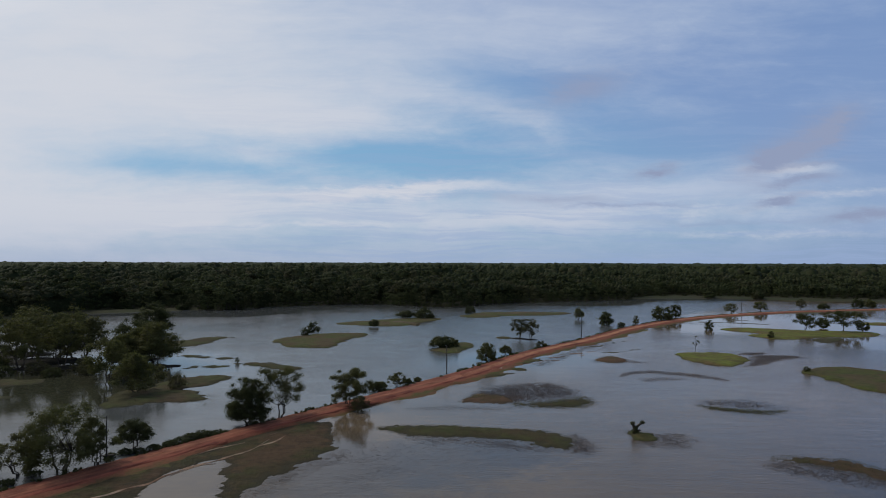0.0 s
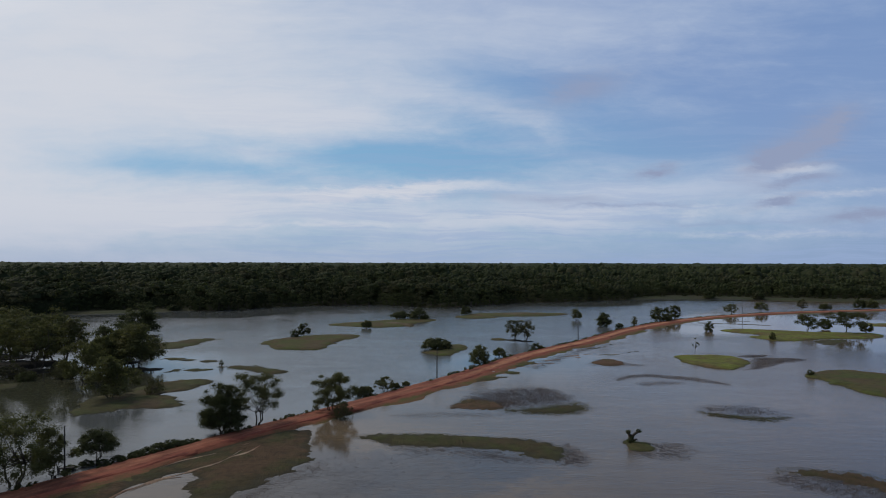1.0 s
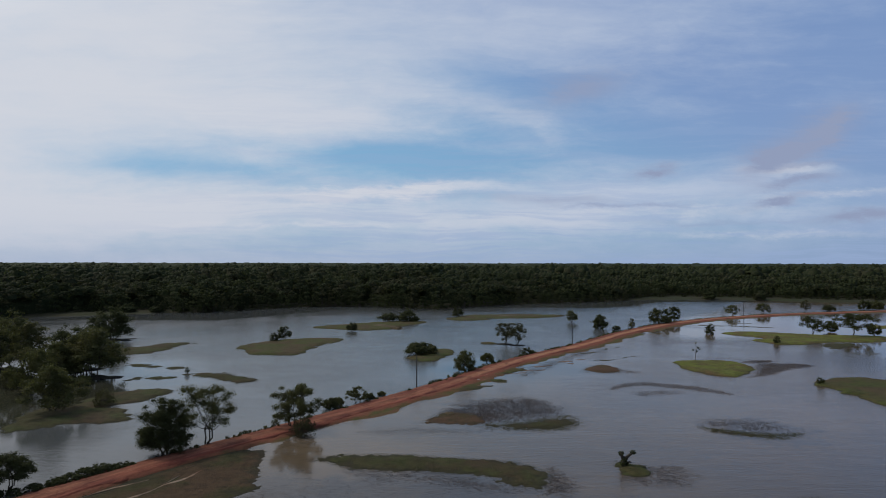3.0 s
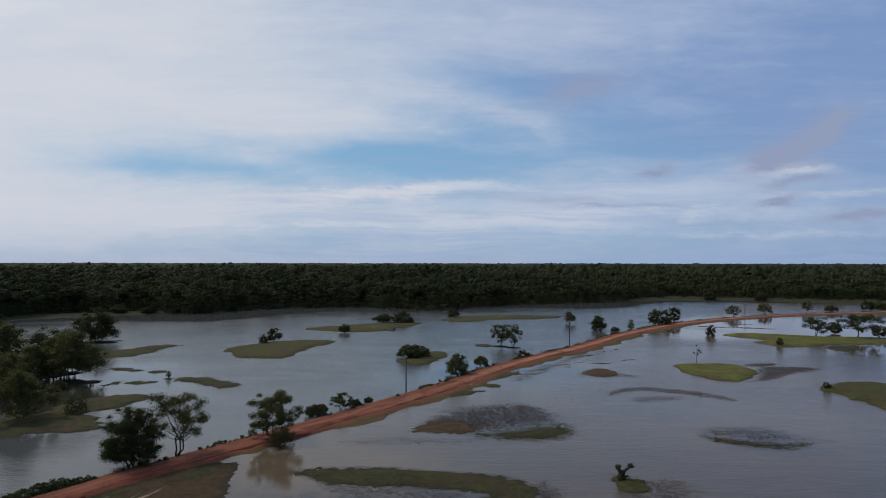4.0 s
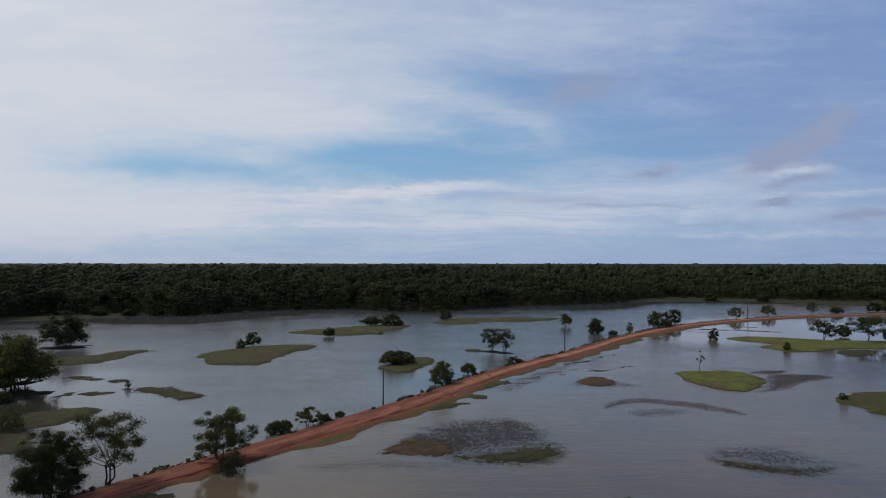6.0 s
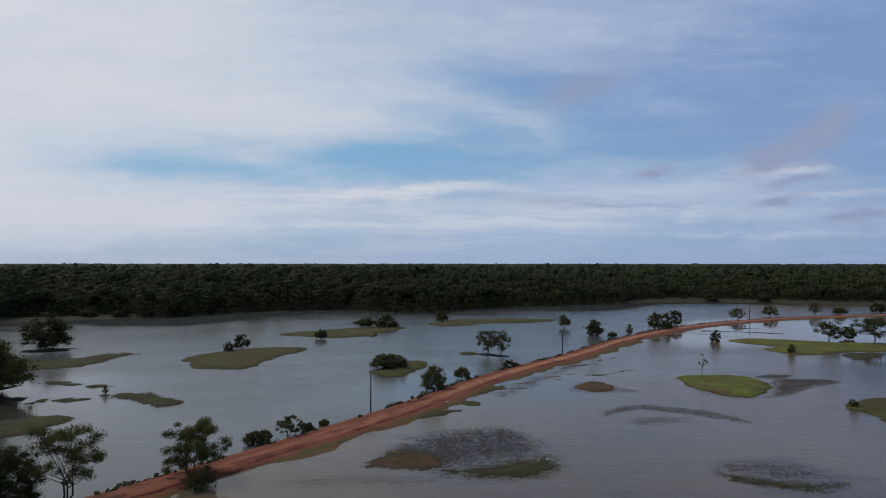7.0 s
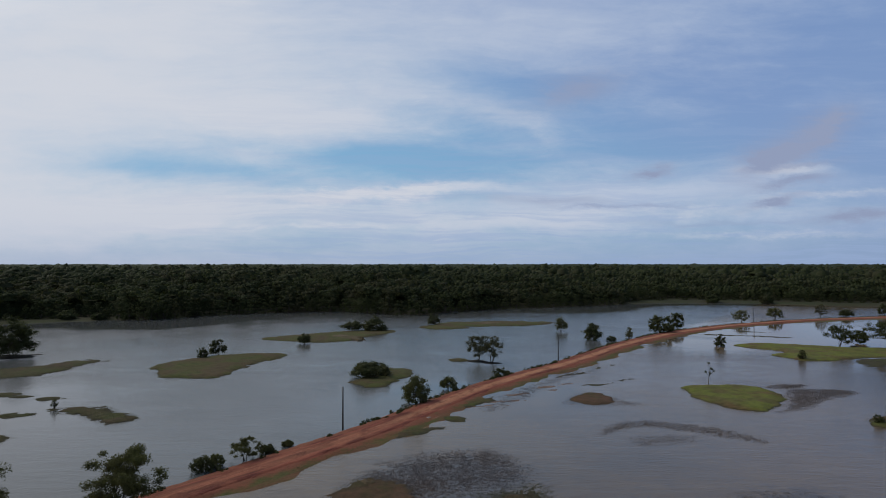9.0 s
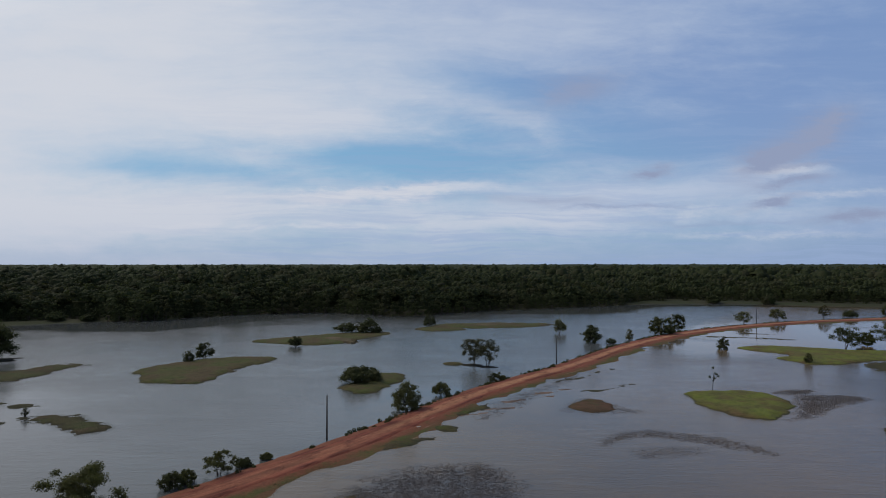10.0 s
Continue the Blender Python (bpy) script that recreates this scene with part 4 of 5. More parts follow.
island("marsh_islet", [(3.2, 123.5), (4.6, 126.0), (5.9, 129.4), (9.8, 130.5), (13.7, 128.6), (15.3, 124.9), (13.7, 121.1), (7.5, 121.4), (4.5, 122.3)], "brown mud islet with drowned grass", MUD_GRASS, 0.25, seed=38, step=0.35, blades=700, ragged=0.9, slope=3.0)
island("marsh_islet", [(12.9, 121.6), (19.1, 123.0), (24.9, 125.2), (28.8, 126.9), (30.9, 123.4), (28.4, 120.2), (25.4, 118.0), (20.3, 118.1), (15.2, 119.6)], "thin olive tongue of drowned grass", GRASS_WET, 0.16, seed=39, step=0.5, blades=900, ragged=1.5, slope=2.5)
island("marsh_strip", [(-12.3, 104.0), (-6.1, 105.1), (-0.3, 105.9), (6.4, 104.5), (13.0, 103.2), (18.4, 101.5), (20.5, 98.0), (20.4, 92.9), (18.8, 90.7), (16.7, 92.1), (14.1, 94.3), (10.4, 96.4), (6.0, 97.5), (-0.3, 98.1), (-5.7, 98.7), (-8.9, 101.0)], "long curved strip of olive marsh grass", GRASS_WET, 0.3, rough=0.7, seed=41, step=0.35, blades=3200, ragged=0.6, slope=3.0)
island("marsh_islet", [(30.2, 102.3), (32.6, 102.0), (34.5, 100.7), (34.8, 97.8), (33.0, 95.7), (30.9, 95.3), (29.7, 97.8)], "little grass islet with a gnarled stump", GRASS, 0.35, rough=0.5, seed=43, step=0.4, blades=350, ragged=0.4)
island("marsh_islet", [(44.9, 86.1), (49.9, 89.4), (53.1, 89.2), (57.7, 88.7), (59.3, 86.2), (59.7, 82.8), (59.9, 79.8), (57.2, 78.5), (55.3, 79.9), (54.2, 82.3), (52.1, 85.0), (48.6, 85.7)], "half-drowned ridge of brown marsh grass", MUD_GRASS, 0.10, seed=45, step=0.5, blades=1300, ragged=1.5, slope=2.5)
island("marsh_islet", [(49.3, 120.8), (51.3, 119.9), (53.5, 118.2), (56.6, 117.1), (59.5, 115.9), (64.5, 116.9), (65.6, 116.1), (60.8, 113.4), (56.8, 113.8), (53.4, 115.1), (50.3, 117.8)], "thin dark ridge of drowned grass", GRASS_WET, 0.10, rough=0.6, seed=47, step=0.4, blades=600, ragged=1.3, slope=2.5)
island("marsh_islet", [(43.3, 176.1), (47.0, 180.4), (50.5, 183.0), (52.7, 179.4), (52.4, 171.9), (48.3, 170.2), (44.5, 171.9)], "small brown islet with bare mud", MUD_GRASS, 0.3, rough=0.7, seed=49, step=0.5, blades=400, ragged=0.3)
FLAT_SHAPE = [(-50.4, 65.2), (-49.9, 71.2), (-47.4, 75.5), (-43.5, 81.1), (-38.7, 87.2), (-33.5, 95.1), (-27.5, 105.3), (-22.5, 109.1), (-17.7, 106.9), (-17.6, 99.9), (-15.1, 91.5), (-17.5, 87.1), (-20.1, 83.0), (-22.7, 77.6), (-23.8, 73.5), (-24.3, 69.0), (-25.9, 70.6), (-28.2, 76.4), (-29.8, 81.6), (-31.1, 87.7), (-34.0, 84.3), (-35.8, 80.5), (-37.0, 77.3), (-36.0, 72.2), (-38.3, 65.9), (-40.7, 61.3)]
island("verge_flat", FLAT_SHAPE, "wet brown grassy flat beside the dirt road", FLAT, 0.28, seed=51, step=0.4, rough=0.7, blades=900, blade_size=0.1, category="verge", ragged=0.7, slope=4.0)
island("verge_flat", [(11.7, 151.3, 6.2, 2.4, 29.3)], "green tongue of verge reaching into the water", GRASS, 0.25, rough=0.6, seed=53, step=0.4, blades=400, category="verge")
island("verge_flat", [(20, 160.3, 2.5, 2.7, 15.7), (24.5, 172.8, 6, 1.9, 54.6)], "rounded green verge beside the culvert", GRASS, 0.25, rough=0.5, seed=54, step=0.4, blades=300, category="verge")

# thin shoals beside the causeway; the pale ones carry the mudflat's shine as colour
for k, q in enumerate(((25.4, 169.5, 4.5, 0.8, 15.7), (28.8, 174.1, 4.2, 0.7, 21.7), (35.5, 181.1, 5.3, 0.8, 28.4), (42, 188.6, 5.3, 0.8, 32.5), (48.4, 201.7, 6.9, 0.7, 40.3), (56.1, 209, 8.8, 0.6, 47.4), (55.9, 192.7, 4.8, 0.7, 30.4), (86, 255.3, 7.9, 0.7, 41.3), (126.5, 285.9, 8.7, 2.3, -18.2), (142.2, 297.7, 8.2, 2.1, -14.4), (141.2, 281.4, 6.4, 1.9, -32.3))):
    island("mud_shoal", [q], "thin pale mud shoal with water shine in its colour" if k < 4 else "thin dark shoal of drowned weeds", SHOAL if k < 4 else GRASS_WET, 0.05, 0.4, 0.8, 80 + k, category="shoal")


island("mud_bank", [(134.3, 225.5), (146.2, 230.3), (151.5, 226.3), (140.1, 215.6), (131.8, 212.4), (131.7, 217.4)], "dark drowned bank beside the tree island", GRASS_WET, 0.10, 0.5, 1.0, 30, category="bank", ragged=1.6)

# bare patches on the islands
island("sand_patch", [(-25.4, 279.9), (-21.2, 289.7), (-16.0, 281.8), (-12.7, 281.8), (-9.4, 269.1), (-12.7, 269.1), (-18.3, 274.4)], "bare pale sand on a flat grass island", BARE, 0.57, 0.3, 0.6, 140, category="sand", slope=0.3, ragged=1.6)
island("sand_patch", [(33.4, 335.6), (42.1, 335.6), (48.6, 332.7), (41.6, 324.5), (34.6, 324.5)], "strip of bare pale sand on a long island", BARE, 0.57, 0.3, 0.6, 141, category="sand", slope=0.3, ragged=1.6)
island("sand_patch", [(45.6, 177.5), (49.5, 178.9), (51.7, 175.5), (48.3, 174.2)], "bare pale mud on top of a small islet", BARE, 0.33, 0.3, 0.6, 142, category="sand", slope=0.3, ragged=1.6)
island("sand_patch", [(6.6, 129.1), (9.4, 130.5), (10.2, 129.1), (7.5, 128.0)], "bare pale mud on a brown islet", BARE, 0.27, 0.3, 0.6, 143, category="sand", slope=0.3, ragged=1.6)

# pale sand worn along the drowned flat
track([(-41.5, 71.3), (-39.4, 74.2), (-37.1, 77.1), (-35.9, 80.7), (-33.7, 84.5), (-30.7, 87.2), (-27.9, 91.1), (-25.7, 95.1), (-24.9, 97.9)], 0.30, "pale sandy wheel track along a drowned flat", 90)
track([(-35.6, 80.1), (-33.8, 83.8), (-31.2, 85.3)], 0.21, "pale sandy wheel track along a drowned flat", 91)
track([(-27.9, 98.2), (-27.0, 100.1)], 0.18, "pale sandy wheel track along a drowned flat", 92)
track([(-28.0, 92.5), (-26.8, 96.0)], 0.15, "pale sandy wheel track along a drowned flat", 93)
track([(-35.8, 88.2), (-33.9, 91.6), (-30.2, 94.5)], 0.18, "pale sandy wheel track along a drowned flat", 94)

# sparse sedge standing in the water
sedge([(5.6, 130.2), (8.3, 136.2), (13.7, 140.2), (21.5, 143.7), (27.5, 141.5), (30.2, 133.7), (28.4, 127.2), (23.2, 124.2), (15.2, 122.5), (8.8, 126.5)], "wide patch of sparse mauve-brown sedge in shallow water", 46200, 0.095, 1.0, 61, BLADE_DARK, 5.0)
sedge([(4.2, 124.2), (6.1, 129.4), (11.9, 132.2), (18.7, 129.4), (20.0, 124.2), (15.2, 121.1), (9.1, 121.1)], "reddish drowned grass round a mud islet", 9900, 0.095, 1.0, 72, BLADE_BROWN, 4.0)
sedge([(11.8, 121.6), (19.2, 124.2), (25.1, 127.0), (30.0, 129.1), (31.9, 123.4), (29.0, 119.3), (25.2, 116.8), (19.5, 116.8), (14.4, 118.9)], "olive drowned grass fading into open water", 17598, 0.095, 1.0, 73, BLADE, 4.0)
sedge([(-16.3, 96.7), (-9.7, 102.0), (1.5, 99.4), (10.5, 97.6), (18.3, 91.8), (17.1, 85.7), (9.1, 84.4), (2.7, 78.9), (-6.2, 81.0), (-14.0, 83.1), (-19.1, 78.8), (-21.4, 76.8), (-17.8, 86.6)], "faint sparse sedge in shallow water", 9900, 0.062, 1.0, 62, BLADE_DARK, 8.0)
sedge([(-8.7, 101.3), (-0.3, 99.4), (10.5, 97.3), (18.3, 91.8), (14.7, 90.2), (5.7, 92.8), (-3.8, 94.5)], "grey sedge fraying off a strip of marsh grass", 9900, 0.084, 1.0, 74, BLADE_DARK, 3.0)
sedge([(19.9, 102.2), (22.9, 99.0), (24.1, 90.8), (20.1, 88.6), (17.3, 90.7), (20.3, 95.0)], "sparse sedge round the end of a grass strip", 6048, 0.084, 1.0, 71, BLADE_DARK, 3.0)
sedge([(92.6, 184.8), (98.0, 185.8), (104.8, 185.2), (108.7, 181.4), (101.0, 177.9), (95.4, 174.2), (88.3, 168.1), (83.3, 165.4), (78.6, 163.5), (83.6, 168.6), (88.5, 176.1)], "dark sedge trailing off a green island", 28596, 0.095, 0.7, 63, BLADE_DARK, 2.5)
sedge([(89.6, 188.2), (97.6, 191.6), (101.4, 190.4), (97.4, 186.4), (92.0, 185.9)], "thin line of dark sedge off an island", 3300, 0.123, 0.6, 75, BLADE_DARK, 2.5)
sedge([(29.2, 96.5), (35.4, 100.7), (39.6, 100.7), (41.1, 96.6), (38.5, 93.9), (33.4, 91.4), (30.0, 92.7)], "sparse sedge beside a small islet", 7146, 0.084, 0.8, 64, BLADE_DARK, 2.5)
sedge([(43.8, 85.9), (49.6, 88.9), (56.4, 87.9), (59.4, 82.3), (59.2, 77.0), (54.7, 75.8), (49.5, 77.3), (45.9, 80.9)], "sparse mauve-brown sedge in shallow water", 18696, 0.084, 1.0, 65, BLADE_DARK, 3.0)
sedge([(48.8, 121.5), (53.7, 127.2), (58.4, 126.4), (63.8, 125.8), (65.5, 121.5), (67.4, 117.9), (58.1, 115.9), (52.1, 118.4)], "thin mauve-brown sedge in open water", 7146, 0.090, 1.0, 66, BLADE_DARK, 4.0)
sedge([(49.5, 120.8), (53.7, 118.6), (59.7, 116.3), (65.9, 116.9), (65.5, 115.7), (60.7, 113.2), (56.0, 113.6), (52.2, 115.7)], "dense olive ridge of drowned sedge", 7146, 0.090, 0.6, 76, BLADE, 1.6)
sedge([(42.8, 151.6), (47.7, 157.0), (52.8, 159.4), (57.7, 157.5), (63.1, 154.7), (66.9, 151.2), (68.8, 144.8), (65.2, 145.5), (61.1, 149.9), (55.9, 152.5), (52.5, 155.2), (47.6, 152.9), (43.5, 149.5)], "curved line of thin dark sedge", 12096, 0.095, 0.5, 67, BLADE_DARK, 1.8)
sedge([(45.7, 146.7), (52.9, 149.9), (57.7, 150.3), (59.9, 147.1), (53.9, 144.4), (47.6, 143.3)], "small patch of thin dark sedge", 2856, 0.090, 0.6, 77, BLADE_DARK, 4.0)
sedge([(41.3, 174.7), (46.9, 182.5), (52.1, 184.6), (54.1, 175.5), (58.2, 171.4), (54.2, 168.9), (47.1, 169.3), (42.6, 170.2)], "dark sedge trailing off a mud islet", 6600, 0.101, 0.7, 68, BLADE_DARK, 3.0)
sedge([(-7.9, 116.5), (-2.9, 120.3), (3.0, 120.7), (12.2, 119.4), (16.6, 116.8), (8.0, 114.8), (-1.8, 114.5)], "faint weeds just under the surface", 4950, 0.067, 1.0, 69, BLADE_DARK, 4.0)
sedge([(24.1, 167.1), (30.4, 179.6), (42.5, 197.8), (56.1, 216.4), (56.1, 210.7), (44.0, 191.5), (34.3, 174.7), (26.8, 163.2)], "thin weeds along the road's shore", 7698, 0.101, 1.0, 70, BLADE_DARK, 3.0)

sedge([(-24.6, 69.0), (-24.2, 74.5), (-22.2, 79.6), (-19.3, 86.3), (-15.4, 91.5), (-11.9, 90.5), (-14.3, 84.9), (-18.0, 80.4), (-20.3, 75.3), (-21.1, 69.0)], "brown drowned grass fraying off a wet flat", 7698, 0.067, 0.8, 78, BLADE_BROWN, 2.5)
sedge([(-17.9, 87.3), (-12.1, 91.6), (-6.9, 90.5), (-1.8, 83.2), (-5.7, 75.0), (-12.3, 73.2), (-18.1, 69.8), (-21.6, 70.6), (-19.9, 76.4)], "bluish sparse sedge in shallow water", 9900, 0.056, 1.0, 79, BLADE_DARK, 6.0)

sedge([(-101.1, 133.1), (-102.5, 141.9), (-99.0, 150.4), (-86.6, 150.6), (-70.0, 133.5), (-59.4, 111.5), (-64.5, 107.2), (-72.4, 108.6), (-82.5, 114.2), (-86.0, 113.4)], "olive grass standing in flood water before the tall trees", 28596, 0.112, 1.0, 81, BLADE, 5.0)
sedge([(-51.8, 123.9), (-49.7, 130.9), (-47.9, 133.8), (-44.4, 125.5), (-44.2, 117.3), (-46.8, 115.9)], "dark tufts of grass off a flooded meadow", 1500, 0.06, 0.8, 82, BLADE, 3.0)
sedge([(-59.1, 207.2), (-59.9, 221.9), (-55.1, 228.4), (-38.8, 241.8), (-27.4, 240.6), (-27.7, 226.2), (-34.0, 208.5), (-32.0, 197.2), (-44.5, 194.8), (-54.1, 200.1)], "fringe of drowned grass round a grass island", 3300, 0.101, 1.0, 83, BLADE, 8.0)

# ---- trees and bushes ----
# the stand of tall trees on the flooded bank
for k, (x, y, h, w) in enumerate(((-77.5, 165, 12.6, 14.5), (-88, 174, 12.5, 14), (-82, 169, 12, 12), (-84, 161, 9.5, 10), (-108, 171, 14.4, 15), (-120, 180, 15, 16),
                                  (-138, 171, 15, 17), (-152, 166, 15, 17), (-114, 186, 15.5, 16), (-130, 192, 16, 17), (-146, 182, 15.5, 17), (-104, 178, 13.5, 13))):
    tree("flood_tree", x, y, h, w, "bush", 101 + k, "broad olive-green tree on a dark bank in flood water", LEAF_DENSE if k % 3 == 1 else LEAF, 0.44, 4600 if k > 3 else 6500, group="flooded stand", heart=0.45, skirt=0.15 if k > 3 else 0.12)
for k, (x, y, h, w) in enumerate(((-101, 162, 14, 14), (-109, 158, 13.5, 13), (-118, 164, 14.5, 15), (-128, 160, 14, 15))):
    tree("flood_tree", x, y, h, w, "airy", 240 + k, "tall grey-green tree with bare lower stems in water", LEAF, 0.42, 5200, group="flooded stand", heart=0.4)
tree("flood_tree", -79, 144, 10.4, 10, "round", 117, "leafy olive tree rising from flood water", LEAF, 0.4, 5500)
tree("flood_tree", -65, 129.5, 9.0, 10, "round", 118, "low-branching olive tree on a flooded meadow", LEAF, 0.34, 7000, heart=0.45)
tree("flood_tree", -110, 233.5, 12.6, 15, "bush", 119, "round dark tree alone on a small bank", LEAF_DENSE, 0.42, 8000, skirt=0.06, heart=0.5, clumps=1.4)
for k, (x, y, h, w) in enumerate(((-88, 152, 3.4, 6), (-95, 149, 2.6, 5), (-101, 153, 3.8, 6.5), (-108, 150, 3.0, 6), (-93, 158, 4.4, 6), (-74.5, 155, 2.4, 4.5), (-80, 158, 3.2, 5), (-114, 156, 4.2, 7))):
    tree("shrub", x, y, h, w, "bush", 260 + k, "twiggy half-drowned shrub under the tall trees", LEAF_DENSE if k % 2 else LEAF_DRY, 0.3, 900, -0.05, "drowned thicket", category="shrub", heart=0.4)
tree("shrub", -58.4, 134.5, 3.6, 5, "bush", 110, "twiggy grey-green shrub on a flooded meadow", LEAF_DRY, 0.28, 1000, category="shrub")
tree("shrub", -56.6, 168.6, 1.7, 1.7, "bush", 111, "tiny shrub on a dark islet", LEAF_DENSE, 0.22, 200, category="shrub")
# beside the road
tree("roadside_tree", -50.6, 81.6, 10.4, 11.5, "bush", 120, "airy olive-green tree at the road's edge", LEAF, 0.17, 22000, heart=0.35, skirt=0.12)
tree("roadside_tree", -55.0, 80.0, 5.6, 8.0, "airy", 121, "low feathery tree leaning over the water", LEAF, 0.20, 8000, lean=-1.6)
tree("roadside_tree", -46.0, 91.4, 4.9, 6.2, "bush", 122, "small round-topped tree beside the road", LEAF_DENSE, 0.17, 9000, heart=0.5, skirt=0.22)
tree("roadside_tree", -47.6, 84.6, 5.5, 6.0, "airy", 127, "low leafy tree beside the pole", LEAF, 0.2, 6000)
tree("roadside_tree", -33.4, 105.4, 8.8, 8.2, "bush", 123, "dense dark bushy tree at the road's edge", LEAF_DENSE, 0.16, 32000, heart=0.5, clumps=1.7)
tree("roadside_tree", -29.2, 110.0, 9.4, 8.6, "vase", 124, "slender open tree with bare forked stems", LEAF, 0.18, 14000)
tree("roadside_tree", -18.0, 118.8, 7.6, 9.2, "airy", 125, "bushy green tree on the road's shoulder", LEAF, 0.19, 18000, heart=0.3)
tree("shrub", -15.6, 115.0, 3.4, 4.6, "bush", 126, "twiggy brown shrub at the causeway's foot", LEAF_DRY, 0.22, 1600, category="shrub", ground=-0.05)
for k, (x, y, h, w) in enumerate(((-10.3, 137.8, 3.3, 3.4), (-14.6, 133.2, 2.3, 2.6), (-13.4, 135.0, 1.9, 2.0), (-8.1, 140.8, 1.5, 1.9), (-6.0, 144.2, 1.0, 1.5), (32.0, 200.4, 2.2, 2.6), (34.0, 203.0, 1.3, 1.6))):
    tree("shrub", x, y, h, w * 1.3, "airy" if k in (0, 5) else "bush", 130 + k, "small green shrub at the road's edge", LEAF if k % 2 == 0 else LEAF_DENSE, 0.2, int(600 + 700 * h), 0.0, "roadside shrubs", category="shrub", heart=0.35)
for k, (x, y, h, w) in enumerate(((-47.5, 87.8, 0.7, 2.2), (-46.2, 89.4, 0.9, 2.5), (-44.6, 90.2, 0.7, 2.0), (-43.1, 91.6, 0.8, 2.3), (-41.5, 93.3, 1.0, 2.5), (-40.3, 94.1, 1.2, 3.1), (-39.3, 95.9, 1.4, 3.3), (-38.2, 97.2, 1.5, 3.6), (-36.7, 98.4, 1.2, 2.9), (-35.4, 99.7, 0.7, 2.2), (-54.5, 76.9, 0.8, 2.3), (-53.3, 80.2, 0.8, 2.3))):
    tree("shrub", x, y, h, w, "bush", 200 + k, "low dark scrub bush on the causeway's bank", LEAF_DENSE, 0.16, int(700 * h), 0.0, "bank scrub", category="shrub", heart=0.5)
tree("roadside_tree", 12.6, 173.2, 5.6, 6.4, "bush", 141, "small rounded green tree beside the causeway", LEAF, 0.30, 4200)
tree("roadside_tree", 19.1, 185.8, 3.0, 4.2, "bush", 142, "low flat bushy tree beside the causeway", LEAF, 0.28, 1800)
tree("flood_tree", 28.0, 224.2, 7.5, 6.6, "vase", 143, "thin pale-green tree of a pair in the water", LEAF_DRY, 0.30, 3000, group="pair of trees in the water")
tree("flood_tree", 31.6, 221.2, 7.5, 7.0, "vase", 144, "thin pale-green tree of a pair in the water", LEAF_DRY, 0.30, 3000, group="pair of trees in the water")
tree("flood_tree", 66.8, 300, 6.2, 6.4, "bush", 145, "small tree on a mud spit in the water", LEAF, 0.42, 1300, heart=0.5, skirt=0.12)
tree("flood_tree", 72.4, 271, 7.2, 8.6, "bush", 146, "rounded dark tree standing in the water", LEAF_DENSE, 0.5, 1600, heart=0.6, ground=-0.05)
tree("shrub", 78.5, 269, 2.2, 4.0, "bush", 147, "low dark shrub in the water", LEAF_DENSE, 0.4, 300, category="shrub", heart=0.6, ground=-0.05)
tree("roadside_tree", 88.0, 278.5, 4.8, 3.2, "bush", 148, "thin small tree beside the causeway", LEAF, 0.45, 420, ground=-0.05)
tree("roadside_tree", 105.5, 295.2, 7.8, 11, "bush", 149, "broad dark tree beside the causeway", LEAF_DENSE, 0.5, 1900, heart=0.6)
tree("roadside_tree", 119.4, 313.4, 7.4, 6.6, "bush", 150, "upright dark tree beside the causeway", LEAF_DENSE, 0.5, 1400, heart=0.6)
tree("roadside_tree", 160, 339.5, 5.4, 7.4, "round", 151, "small spreading tree beside the far road", LEAF, 0.6, 700)
tree("roadside_tree", 185, 355, 5.4, 8.0, "round", 152, "small spreading tree beside the far road", LEAF, 0.6, 800, heart=0.6)
tree("roadside_tree", 213.6, 364.5, 6.6, 5.8, "round", 153, "small pale tree beside the far road", LEAF_DRY, 0.6, 600)
tree("roadside_tree", 229, 368, 4.2, 7.6, "bush", 154, "low wide tree beside the far road", LEAF_DENSE, 0.6, 700, heart=0.6)
tree("roadside_tree", 256, 377, 7.0, 8.0, "bush", 155, "bushy tree where the road nears the forest", LEAF_DENSE, 0.65, 900, heart=0.6)
tree("roadside_tree", 264, 378, 6.0, 9.0, "bush", 156, "bushy tree where the road nears the forest", LEAF, 0.65, 900, heart=0.6)
tree("roadside_tree", 285, 385, 7.5, 10.0, "bush", 157, "bushy tree where the road nears the forest", LEAF, 0.65, 900, heart=0.6)
# island trees
tree("island_tree", 151, 255, 7.2, 8.6, "vase", 160, "half-bare spreading tree on a grass island", LEAF_DENSE, 0.42, 2200)
tree("island_tree", 163, 262, 5.0, 6.4, "bush", 161, "round bushy tree on a grass island", LEAF_DENSE, 0.5, 1100, heart=0.6)
tree("island_tree", 162.0, 247.5, 8.6, 14.2, "umbrella", 162, "wide umbrella-shaped tree on a grass island", LEAF_DENSE, 0.42, 4200, lean=0.8)
tree("shrub", 172.5, 251, 4.4, 5.5, "bush", 163, "dark shrub beside the umbrella-shaped tree", LEAF_DENSE, 0.45, 700, category="shrub", heart=0.6)
tree("shrub", 110.9, 254.5, 4.4, 4.4, "bush", 164, "dark upright shrub at an island's tip", LEAF_DENSE, 0.42, 800, category="shrub", heart=0.6, ground=-0.05)
tree("shrub", 121.4, 226, 3.2, 2.7, "bush", 165, "dark shrub at the water's edge", LEAF_DENSE, 0.38, 420, category="shrub", ground=-0.05)
tree("shrub", -51.6, 229.3, 3.5, 3.4, "bush", 166, "small dark leaning shrub on a grass island", LEAF_DENSE, 0.36, 650, lean=-0.6, category="shrub", heart=0.6)
